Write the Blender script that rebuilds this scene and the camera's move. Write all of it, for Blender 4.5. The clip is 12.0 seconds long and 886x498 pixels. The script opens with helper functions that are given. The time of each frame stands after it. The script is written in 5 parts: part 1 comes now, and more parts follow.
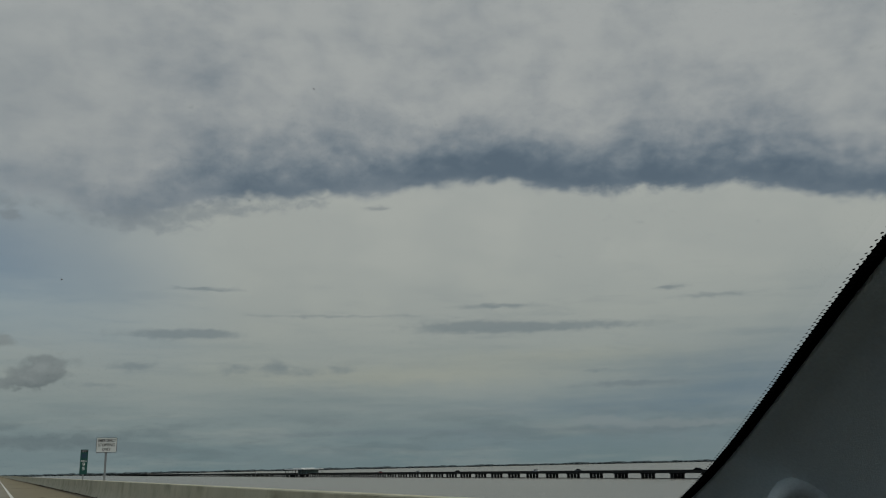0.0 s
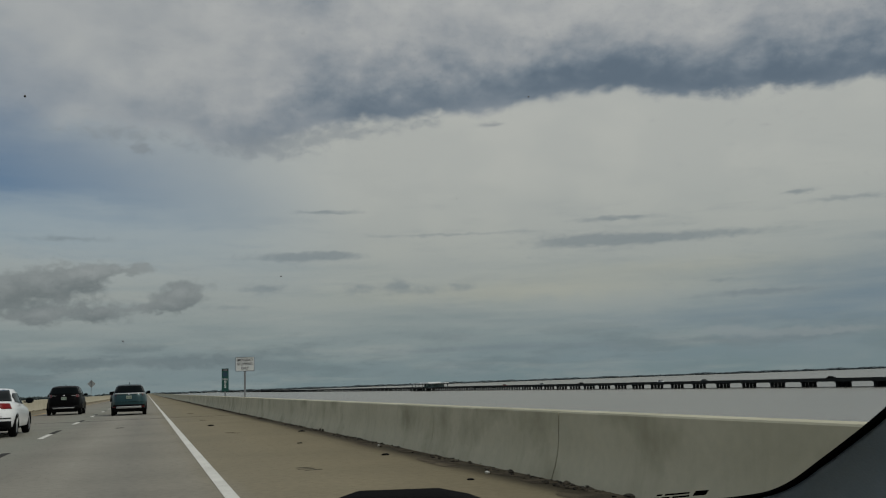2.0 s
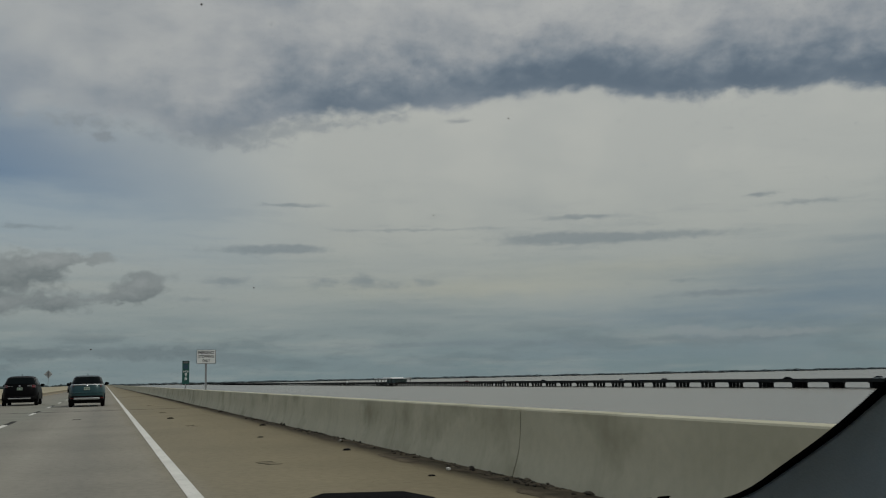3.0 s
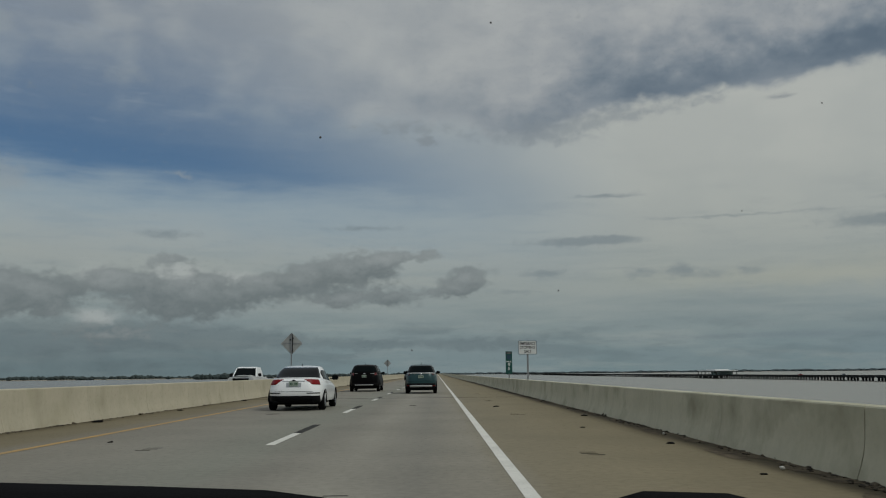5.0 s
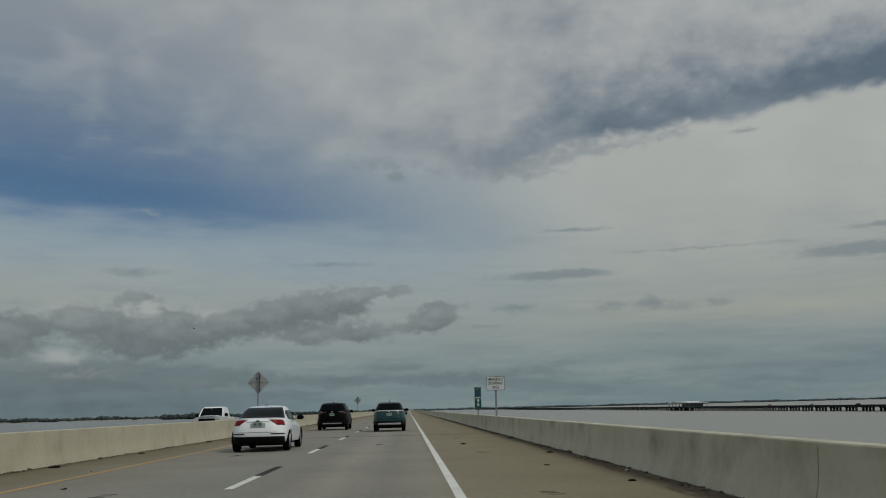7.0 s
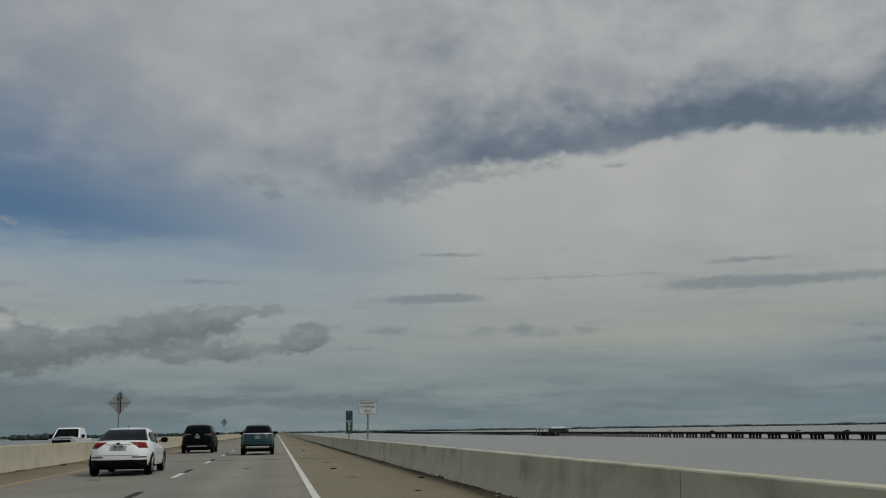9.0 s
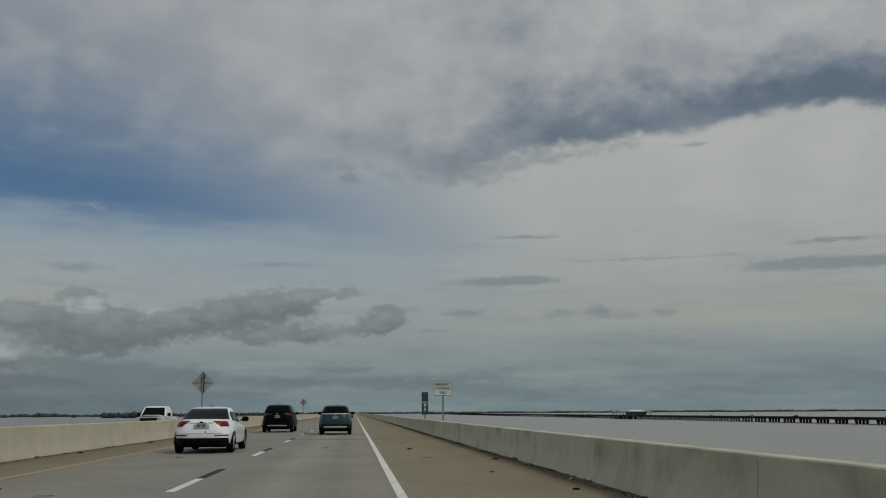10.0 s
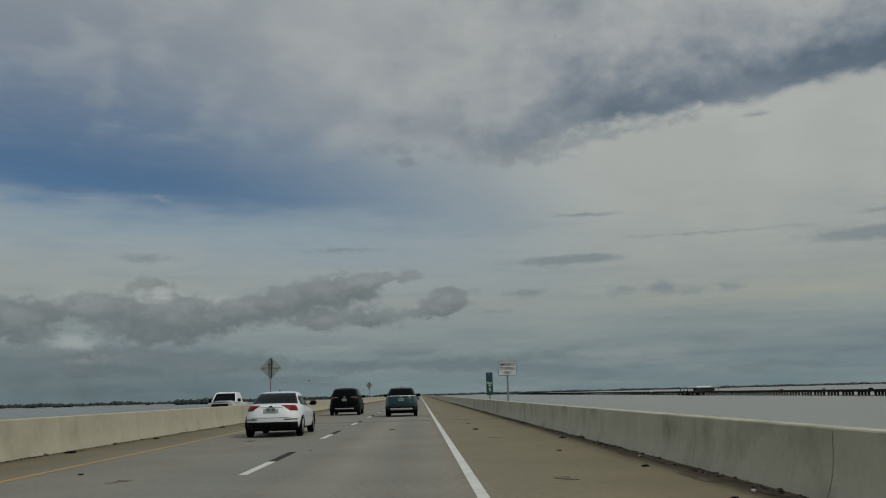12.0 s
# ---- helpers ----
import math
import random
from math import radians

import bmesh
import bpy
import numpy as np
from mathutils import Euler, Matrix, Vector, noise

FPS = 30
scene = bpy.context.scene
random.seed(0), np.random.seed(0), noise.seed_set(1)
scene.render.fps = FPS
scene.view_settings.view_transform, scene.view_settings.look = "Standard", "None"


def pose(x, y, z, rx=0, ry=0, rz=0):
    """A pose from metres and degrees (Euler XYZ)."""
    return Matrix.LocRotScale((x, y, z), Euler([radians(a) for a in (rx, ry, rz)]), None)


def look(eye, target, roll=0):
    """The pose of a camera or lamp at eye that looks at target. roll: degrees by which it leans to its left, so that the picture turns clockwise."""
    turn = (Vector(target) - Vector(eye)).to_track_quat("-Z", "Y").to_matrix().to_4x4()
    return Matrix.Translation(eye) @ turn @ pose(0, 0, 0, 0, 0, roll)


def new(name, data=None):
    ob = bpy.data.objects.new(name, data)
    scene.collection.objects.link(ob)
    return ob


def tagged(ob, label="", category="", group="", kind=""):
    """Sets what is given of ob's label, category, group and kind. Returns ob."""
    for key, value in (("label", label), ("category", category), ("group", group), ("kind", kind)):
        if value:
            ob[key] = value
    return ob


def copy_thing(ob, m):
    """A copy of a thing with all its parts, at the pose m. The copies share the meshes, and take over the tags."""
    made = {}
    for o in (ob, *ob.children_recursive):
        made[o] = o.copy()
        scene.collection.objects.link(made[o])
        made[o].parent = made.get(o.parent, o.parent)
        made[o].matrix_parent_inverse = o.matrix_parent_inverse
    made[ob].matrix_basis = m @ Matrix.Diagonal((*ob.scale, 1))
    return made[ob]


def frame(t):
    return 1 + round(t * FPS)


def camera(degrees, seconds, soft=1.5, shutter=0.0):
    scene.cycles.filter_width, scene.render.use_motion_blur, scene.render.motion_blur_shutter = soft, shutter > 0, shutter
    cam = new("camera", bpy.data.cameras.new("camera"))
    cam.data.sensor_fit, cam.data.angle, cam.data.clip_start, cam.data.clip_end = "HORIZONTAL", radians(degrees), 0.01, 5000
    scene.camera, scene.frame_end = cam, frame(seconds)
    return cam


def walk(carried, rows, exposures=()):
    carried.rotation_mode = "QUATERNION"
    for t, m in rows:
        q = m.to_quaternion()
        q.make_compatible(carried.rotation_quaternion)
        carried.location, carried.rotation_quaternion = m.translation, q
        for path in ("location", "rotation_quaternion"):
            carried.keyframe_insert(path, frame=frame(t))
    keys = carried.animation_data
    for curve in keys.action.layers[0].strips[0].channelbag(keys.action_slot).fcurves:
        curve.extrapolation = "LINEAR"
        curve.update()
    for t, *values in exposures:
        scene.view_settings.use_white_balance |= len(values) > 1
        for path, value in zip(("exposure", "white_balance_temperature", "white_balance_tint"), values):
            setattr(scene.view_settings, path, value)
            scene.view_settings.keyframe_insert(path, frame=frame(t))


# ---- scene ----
cam = camera(52.54, 12.0, soft=1.1)

# The eye sits in a moving car's passenger seat; everything is laid out as it stands round that car.
EYE = (-0.12, 0.0, 1.12)
ROWS = [
    (0.0, 0.025, -0.006, -26.11, 13.57, -1.25),
    (0.5, 0.000, 0.000, -20.46, 9.25, -1.55),
    (1.0, -0.004, 0.009, -16.49, 8.50, -2.17),
    (1.5, -0.009, 0.019, -16.16, 8.39, -2.10),
    (2.0, -0.011, 0.022, -18.38, 8.45, -2.07),
    (2.5, -0.014, 0.026, -21.36, 8.53, -1.93),
    (3.0, -0.015, 0.030, -20.61, 8.11, -1.27),
    (3.5, -0.015, 0.031, -13.15, 7.87, -0.49),
    (3.7, -0.015, 0.031, -11.67, 7.49, 0.45),
    (5.3, -0.005, 0.035, 0.81, 7.92, -1.13),
    (5.5, 0.000, 0.035, 0.98, 7.85, -1.22),
    (6.0, 0.040, 0.043, 0.51, 7.08, -1.45),
    (6.5, 0.160, 0.050, -0.21, 7.50, -1.40),
    (7.0, 0.170, 0.090, -2.45, 10.07, -1.47),
    (7.5, 0.190, 0.120, -4.46, 9.99, -0.97),
    (7.7, 0.170, 0.120, -6.16, 10.32, -0.75),
    (9.3, 0.100, 0.120, -10.55, 11.36, -0.92),
    (9.5, 0.110, 0.120, -9.07, 10.87, -0.66),
    (10.0, 0.150, 0.120, -5.62, 10.28, -0.34),
    (10.5, 0.200, 0.120, -4.02, 9.85, -0.29),
    (11.0, 0.170, 0.110, -3.46, 9.48, -1.13),
    (11.5, 0.150, 0.110, -2.59, 9.28, -1.57),
    (12.0, 0.140, 0.110, -1.73, 9.15, -1.53),
]
walk(cam, [(t, pose(EYE[0] + x, EYE[1], EYE[2] + z, 90 + pitch, 0, yaw) @ pose(0, 0, 0, 0, 0, roll)) for t, x, z, yaw, pitch, roll in ROWS],
     exposures=[(0.0, -0.12, 6270, 2), (0.6, -0.17, 6310, 3), (1.4, 0.06, 6360, 5), (3.2, 0.07, 6360, 5), (5.4, 0.04, 6250, 4), (7.7, 0.03, 6250, 4.5), (9.5, 0.04, 6280, 6.5), (12.0, 0.02, 6250, 4.5)])

# ---------------------------------------------------------------- world and light
SUN_AZ, SUN_EL = 125.0, 48.0  # degrees clockwise from the road's heading, and above the horizon


def build_world():
    """A cloudy sky laid out by azimuth (clockwise from the road's heading) and elevation, in degrees."""
    world = bpy.data.worlds.new("sky")
    scene.world = world
    world.use_nodes = True
    tree = world.node_tree
    nodes, links = tree.nodes, tree.links
    nodes.clear()

    def put(sock, value):
        if isinstance(value, bpy.types.NodeSocket):
            links.new(value, sock)
        else:
            sock.default_value = value

    def m(op, a, b=None, c=None, clamp=False):
        n = nodes.new("ShaderNodeMath")
        n.operation, n.use_clamp = op, clamp
        for i, v in enumerate((a, b, c)):
            if v is not None:
                put(n.inputs[i], v)
        return n.outputs[0]

    def vm(op, a, b=None, c=None, out="Vector"):
        n = nodes.new("ShaderNodeVectorMath")
        n.operation = op
        for i, v in enumerate((a, b, c)):
            if v is not None:
                put(n.inputs[i], v)
        return n.outputs[out]

    def xyz(x, y, z=0.0):
        n = nodes.new("ShaderNodeCombineXYZ")
        for i, v in enumerate((x, y, z)):
            put(n.inputs[i], v)
        return n.outputs[0]

    def fractal(vec, scale, detail=6.0, rough=0.55, warp=0.0):
        n = nodes.new("ShaderNodeTexNoise")
        put(n.inputs["Vector"], vec)
        n.inputs["Scale"].default_value = scale
        n.inputs["Detail"].default_value = detail
        n.inputs["Roughness"].default_value = rough
        n.inputs["Distortion"].default_value = warp
        return n.outputs["Fac"]

    def ramp(fac, stops, lo, hi, smooth=True):
        n = nodes.new("ShaderNodeValToRGB")
        n.color_ramp.interpolation = "B_SPLINE" if smooth else "LINEAR"
        el = n.color_ramp.elements
        while len(el) > 1:
            el.remove(el[-1])
        for i, (p, c) in enumerate(stops):
            e = el[0] if i == 0 else el.new((p - lo) / (hi - lo))
            e.position = (p - lo) / (hi - lo)
            c = (c, c, c) if isinstance(c, (int, float)) else c
            e.color = (*c, 1)
        put(n.inputs[0], m("DIVIDE", m("SUBTRACT", fac, lo), hi - lo, clamp=True))
        return n.outputs[0]

    def step(v, lo, hi):
        n = nodes.new("ShaderNodeMapRange")
        n.interpolation_type = "SMOOTHSTEP"
        put(n.inputs["Value"], v)
        put(n.inputs["From Min"], lo)
        put(n.inputs["From Max"], hi)
        return n.outputs["Result"]

    def mix(fac, a, b):
        n = nodes.new("ShaderNodeMix")
        n.data_type = "RGBA"
        put(n.inputs[0], fac)
        for i, v in ((6, a), (7, b)):
            put(n.inputs[i], v if isinstance(v, bpy.types.NodeSocket) else (*v, 1))
        return n.outputs[2]

    def puffs(vec, spots):
        """The sum of soft ellipses (azimuth, elevation, half-width, half-height, weight)."""
        total = None
        for a, e, sa, se, w in spots:
            d = vm("MULTIPLY_ADD", vec, (1 / sa, 1 / se, 0), (-a / sa, -e / se, 0))
            g = m("MULTIPLY", m("POWER", 0.5, vm("DOT_PRODUCT", d, d, out="Value")), w)
            total = g if total is None else m("ADD", total, g)
        return total

    coord = nodes.new("ShaderNodeTexCoord").outputs["Generated"]
    sep = nodes.new("ShaderNodeSeparateXYZ")
    links.new(coord, sep.inputs[0])
    dx, dy, dz = sep.outputs
    az = m("MULTIPLY", m("ARCTAN2", dx, dy), 57.2958)
    el = m("MULTIPLY", m("ARCSINE", dz), 57.2958)
    flat = xyz(az, el)

    def warp_noise(vec, scale, detail, rough):
        """Three independent noises about zero."""
        n = nodes.new("ShaderNodeTexNoise")
        put(n.inputs["Vector"], vec)
        n.inputs["Scale"].default_value, n.inputs["Detail"].default_value, n.inputs["Roughness"].default_value = scale, detail, rough
        return vm("SUBTRACT", n.outputs["Color"], (.5, .5, .5))

    # shared cloud noises, in degrees
    streak = fractal(xyz(m("MULTIPLY", az, 0.11), m("MULTIPLY", el, 1.0)), 0.75, 5.0, 0.6)
    wisps = fractal(xyz(m("MULTIPLY", az, 0.16), m("ADD", el, m("MULTIPLY", az, 0.035)), 11.0), 1.5, 6.0, 0.62, 0.4)
    billow = fractal(xyz(m("MULTIPLY", az, 0.85), m("MULTIPLY", el, 1.35)), 0.185, 5.0, 0.46, 0.15)
    lumps = fractal(xyz(m("ADD", az, 40.0), m("MULTIPLY", el, 1.35)), 0.42, 5.0, 0.50, 0.1)
    fine = fractal(xyz(az, m("MULTIPLY", el, 1.6), 3.0), 1.1, 5.0, 0.55, 0.3)
    sway = m("SUBTRACT", lumps, 0.5)
    sway2 = m("SUBTRACT", fine, 0.5)
    broad = vm("MULTIPLY", warp_noise(xyz(az, m("MULTIPLY", el, 1.6), 5.0), 0.24, 2.0, 0.5), (1.0, 0.45, 0))
    curl = vm("MULTIPLY", warp_noise(xyz(az, m("MULTIPLY", el, 1.35), 9.0), 0.85, 6.0, 0.60), (1.7, 1.15, 0))
    crisp = vm("MULTIPLY", warp_noise(xyz(az, m("MULTIPLY", el, 2.6), 2.0), 1.3, 5.0, 0.58), (1.6, 0.42, 0))
    flat_heap = vm("ADD", vm("ADD", flat, broad), curl)
    flat_thin = vm("ADD", flat, crisp)
    flat_w = xyz(m("ADD", az, m("MULTIPLY", sway, 3.0)), m("ADD", el, m("MULTIPLY", sway2, 0.9)))

    # high veil
    veil = ramp(el, [(0, (.158, .203, .214)), (1.5, (.174, .216, .225)), (3.5, (.240, .267, .264)), (6, (.306, .318, .302)),
                     (9, (.362, .362, .338)), (13, (.425, .416, .388)), (19, (.425, .418, .398)), (28, (.37, .37, .378)),
                     (50, (.50, .50, .51)), (90, (.62, .62, .63))], 0, 90)
    low = step(el, 12.0, 1.0)
    veil = mix(m("MULTIPLY", m("MULTIPLY", step(streak, 0.42, 0.75), low), 0.60), veil, (.150, .190, .205))
    veil = mix(m("MULTIPLY", m("MULTIPLY", step(streak, 0.5, 0.3), low), 0.38), veil, (.33, .335, .31))
    veil = mix(m("MULTIPLY", m("MULTIPLY", step(wisps, 0.50, 0.72), step(el, 16.0, 5.0)), 0.34), veil, (.225, .245, .25))
    veil = mix(m("MULTIPLY", step(billow, 0.62, 0.40), 0.14), veil, (.25, .27, .28))
    # warm gap behind the streaks, bluish right edge
    warm = puffs(flat_w, [(24, 5.6, 9, 0.55, 1.0), (33, 6.6, 7, 0.4, 0.7)])
    veil = mix(m("MULTIPLY", warm, 0.55, clamp=True), veil, (.365, .352, .295))
    cool = puffs(flat_w, [(46, 4.6, 9, 1.6, 1.0), (38, 3.3, 11, 0.7, 0.8), (56, 6.5, 9, 3.0, 0.8), (33, 1.4, 12, 0.7, 0.5)])
    veil = mix(m("MULTIPLY", m("MULTIPLY", cool, m("ADD", 0.15, m("MULTIPLY", streak, 0.75))), 0.85, clamp=True), veil, (.140, .188, .235))

    # clear blue gap, from the sky texture, with a paler blue haze below it
    sky = nodes.new("ShaderNodeTexSky")
    sky.sky_type, sky.sun_disc = "NISHITA", False
    sky.sun_elevation, sky.sun_rotation = radians(SUN_EL), radians(SUN_AZ)
    clear = vm("MULTIPLY", sky.outputs[0], (0.037, 0.043, 0.0500))
    mid = ramp(az, [(-60, .38), (-27, .338), (-18, .326), (-11, .318), (-4, .305), (3, .288), (8, .275)], -60, 10)
    drift = m("ADD", m("MULTIPLY", sway, 0.8), m("ADD", m("MULTIPLY", m("SUBTRACT", streak, 0.5), 1.6), m("MULTIPLY", m("SUBTRACT", wisps, 0.5), 1.2)))
    off = m("SUBTRACT", m("ADD", el, drift), m("MULTIPLY", mid, 40.0))
    haze = m("MULTIPLY", ramp(off, [(-6.5, 0), (-4.6, .30), (-3, .68), (-1, .78), (2, .50), (6, .2), (9, 0)], -6.5, 9),
             ramp(az, [(-60, 1.0), (-14, 1.0), (-5, .85), (3, .60), (9, .30), (14, 0)], -60, 14))
    veil = mix(haze, veil, (.222, .292, .358))
    core = ramp(off, [(-3.2, 0), (-2.2, .12), (-1.5, .42), (-.8, .82), (-.1, .97), (.7, .97), (1.6, .86), (2.8, .79), (5, .65), (8, .49), (12, .32), (20, .14), (24, 0)], -3.2, 24)
    fade = ramp(az, [(-60, 1.0), (-22, 1.0), (-14, .96), (-8, .74), (-3, .52), (2, .33), (8, .13), (12, 0)], -60, 12)
    gap = m("MULTIPLY", m("MULTIPLY", core, fade), m("ADD", 0.97, m("MULTIPLY", m("SUBTRACT", streak, .5), m("MULTIPLY", step(off, 1.5, -1.5), 0.9))), clamp=True)
    gap = m("MULTIPLY", gap, m("SUBTRACT", 1.08, m("MULTIPLY", m("MULTIPLY", step(billow, 0.42, 0.66), step(off, 1.0, 4.5)), 0.45)), clamp=True)
    colour = mix(gap, veil, clear)
    # thin pale wisps drawn across the blue
    colour = mix(m("MULTIPLY", m("MULTIPLY", step(wisps, 0.46, 0.30), step(off, 0.3, 3.0)), m("MULTIPLY", fade, 0.20)), colour, (.29, .32, .365))

    # grey deck with a ragged lower edge
    edge = ramp(az, [(-60, .60), (-30, .50), (-17, .425), (-10, .408), (-5, .390), (2, .390), (3.8, .368), (6.5, .362), (8.8, .388), (10.4, .405), (15, .413), (19.5, .420), (23, .427), (26.8, .440), (30.6, .441),
                     (33, .427), (37, .412), (45, .409), (48.2, .39), (51.3, .365), (62, .33), (90, .30)], -60, 90, smooth=False)
    rag = m("ADD", m("MULTIPLY", sway, 1.5), m("MULTIPLY", sway2, 0.8))
    over = m("ADD", m("SUBTRACT", el, m("MULTIPLY", edge, 40.0)), rag)
    body = step(over, -0.28, m("ADD", 0.35, ramp(az, [(-60, 1.0), (-6, .9), (4, .5), (12, .2), (90, .2)], -60, 90)))
    dense = ramp(az, [(-60, .0), (-17, .0), (-11, .14), (-5, .46), (2, .80), (9, 1.0), (90, 1.0)], -60, 90)
    depth = ramp(az, [(-60, .0), (-14, .08), (-5, .30), (3, .46), (8, .66), (13, .94), (45, 1.0), (90, .9)], -60, 90)
    under = m("SUBTRACT", over, ramp(az, [(-60, .3), (-4, .25), (4, .30), (8, .15), (12, .0), (90, 0)], -60, 90))
    lift = ramp(under, [(0, .44), (0.35, .24), (0.9, .10), (1.6, .17), (2.4, .40), (3.3, .66), (4.6, .86), (7, .95), (30, 1.0)], 0, 30)
    tone = m("ADD", m("SUBTRACT", 1.0, m("MULTIPLY", m("SUBTRACT", 1.0, lift), depth)), m("MULTIPLY", m("SUBTRACT", billow, 0.56), m("ADD", 0.60, m("MULTIPLY", depth, 0.30))))
    tone = m("SUBTRACT", tone, puffs(flat_w, [(7, 23.5, 7, 3.0, .20), (15, 20.5, 8, 1.6, .10), (41, 20, 9, 2.4, .12)]))
    tone = m("ADD", tone, m("ADD", m("MULTIPLY", sway, 0.55), m("ADD", m("MULTIPLY", sway2, 0.16), m("MULTIPLY", m("SUBTRACT", wisps, .5), -0.14))), clamp=True)
    grey = ramp(tone, [(0, (.098, .128, .170)), (.3, (.168, .198, .238)), (.62, (.288, .296, .316)), (1.0, (.424, .413, .409))], 0, 1)
    colour = mix(m("MULTIPLY", body, dense), colour, grey)

    # torn fringe below the deck
    fringe = puffs(flat_heap, [(6.4, 14.9, 3.0, .55, .9), (9.5, 15.6, 2.4, .5, .7), (13.2, 16.1, 2.6, .40, .8), (17.0, 16.5, 1.6, .25, .6), (-1.8, 15.5, 3.2, .5, .7)])
    colour = mix(m("MULTIPLY", step(m("ADD", fringe, m("MULTIPLY", sway2, 1.6)), 0.15, 1.05), 0.62), colour, (.215, .233, .255))
    spot = puffs(flat_thin, [(-.5, 14.72, .60, .27, 1.2), (21.8, 16.2, .9, .16, .8)])
    colour = mix(m("MULTIPLY", step(spot, 0.15, 0.95), 0.6), colour, (.20, .215, .235))

    # thin streaks, with ragged ends
    bars = puffs(flat_thin, [(28.0, 8.62, 3.4, .34, 1.1), (33.5, 8.42, 5.2, .26, .95), (29.4, 9.86, 2.4, .16, .9), (19.0, 9.36, 5.2, .12, .75), (9.2, 8.16, 3.0, .26, 1.05), (11.4, 8.24, 1.6, .22, .7),
                             (10.9, 10.95, 2.0, .13, .9), (38.0, 4.72, 3.6, .20, 1.0), (43.2, 9.85, 2.6, .18, .7), (40.5, 10.5, .8, .14, .9), (6.9, 6.2, 1.3, .28, 1.0), (35.4, 5.6, 1.0, .12, .7)])
    dots = puffs(flat_thin, [(13.0, 6.08, 1.2, .30, .80), (15.5, 6.2, .7, .44, .95), (17.1, 5.8, 1.0, .26, .70), (19.5, 6.02, .8, .32, .68), (5.2, 5.05, 1.5, .18, .7), (-17, 8.6, 1.8, .30, .9), (-4.5, 9.2, 2.6, .16, .7),
                             (20, 2.05, 9.0, .20, .75), (38, 2.0, 5.0, .34, .8)])
    thin = step(m("ADD", m("ADD", bars, dots), m("ADD", m("MULTIPLY", sway2, 0.9), m("MULTIPLY", m("SUBTRACT", streak, .5), .5))), 0.16, 1.05)
    colour = mix(m("MULTIPLY", thin, 0.62), colour, (.165, .192, .212))

    # bumpy low layer above the horizon
    layer = fractal(xyz(m("MULTIPLY", az, 0.30), m("MULTIPLY", el, 1.35), 7.0), 0.9, 6.0, 0.56, 0.2)
    layer = m("MULTIPLY", step(layer, 0.44, 0.66), m("MULTIPLY", step(el, 3.9, 2.4), step(el, 0.1, 0.8)))
    colour = mix(m("MULTIPLY", layer, ramp(az, [(-60, .8), (-8, .6), (8, .45), (30, .35), (60, .3)], -60, 60)), colour, (.130, .158, .170))
    murk = m("MULTIPLY", step(az, -5.0, -15.0), m("MULTIPLY", step(el, 3.4, 0.6), m("ADD", 0.75, m("MULTIPLY", sway, 1.2))))
    colour = mix(m("MULTIPLY", murk, 0.62, clamp=True), colour, (.088, .112, .122))
    row = puffs(flat_heap, [(-24, 2.4, 6.5, 1.1, 1.0), (-17, 2.4, 4.5, .6, .9), (-11, 2.1, 3.4, .42, 1.0), (-4, 1.75, 3.2, .34, .9), (1.6, 1.9, 2.6, .34, .9), (5.4, 2.0, 2.2, .2, .7)])
    colour = mix(m("MULTIPLY", step(m("ADD", row, m("MULTIPLY", sway2, 0.8)), 0.16, 1.0), 0.55), colour, (.128, .153, .165))

    # bright breaks, then low heaped clouds in front of them
    glow = puffs(flat_heap, [(-16.0, 6.1, 1.7, .7, 1.15), (-20.8, 3.45, 1.1, .42, 1.1), (-12.4, 5.95, 1.1, .5, 1.0), (-21.0, 5.9, 1.1, .9, .8), (-26.8, 6.2, 1.2, .5, .6)])
    colour = mix(m("MULTIPLY", step(m("ADD", glow, m("MULTIPLY", sway2, 0.8)), 0.1, 1.15), 0.75), colour, (.375, .38, .372))
    mass = [(-33, 4.4, 6.0, 1.6, 1.0), (-26.0, 5.0, 2.0, 1.1, 1.1), (-22.9, 4.9, 2.2, 1.1, 1.0), (-19.6, 5.8, 1.9, .66, 1.0), (-15.6, 4.3, 2.4, .85, 1.1), (-13.0, 4.75, 2.1, .80, 1.05),
            (-10.4, 5.5, 1.9, .72, 1.05), (-7.8, 6.2, 2.0, .78, 1.1), (-5.2, 6.72, 2.0, .70, 1.1), (-3.4, 7.05, 1.3, .55, 1.05), (-1.0, 7.42, 1.1, .28, 1.0), (-16.2, 7.0, 1.4, .36, .95)]
    pieces = [(-17.4, 4.7, 1.4, 1.0, .9), (-6.4, 4.7, 1.2, .5, 1.2), (-2.8, 4.85, 1.8, .58, 1.45), (1.9, 5.95, 1.35, .60, 1.4), (1.0, 5.2, 1.2, .36, 1.2), (-14.4, 5.9, 1.0, .6, .8), (-20.8, 2.4, 2.6, .5, .8)]

    def heaped(vec):
        return m("ADD", puffs(vec, mass), puffs(vec, pieces))

    field = heaped(flat_heap)
    heap = step(m("ADD", field, m("ADD", m("MULTIPLY", sway2, 1.5), m("MULTIPLY", sway, 1.3))), 0.32, 1.05)
    relief = m("SUBTRACT", field, heaped(vm("ADD", flat_heap, (-0.3, 0.6, 0))))
    lit = m("ADD", m("ADD", 0.20, m("MULTIPLY", relief, 0.42)), m("ADD", m("MULTIPLY", sway, 1.3), m("MULTIPLY", sway2, 0.9)), clamp=True)
    colour = mix(m("MULTIPLY", heap, 0.84), colour, mix(lit, (.132, .148, .154), (.262, .274, .276)))
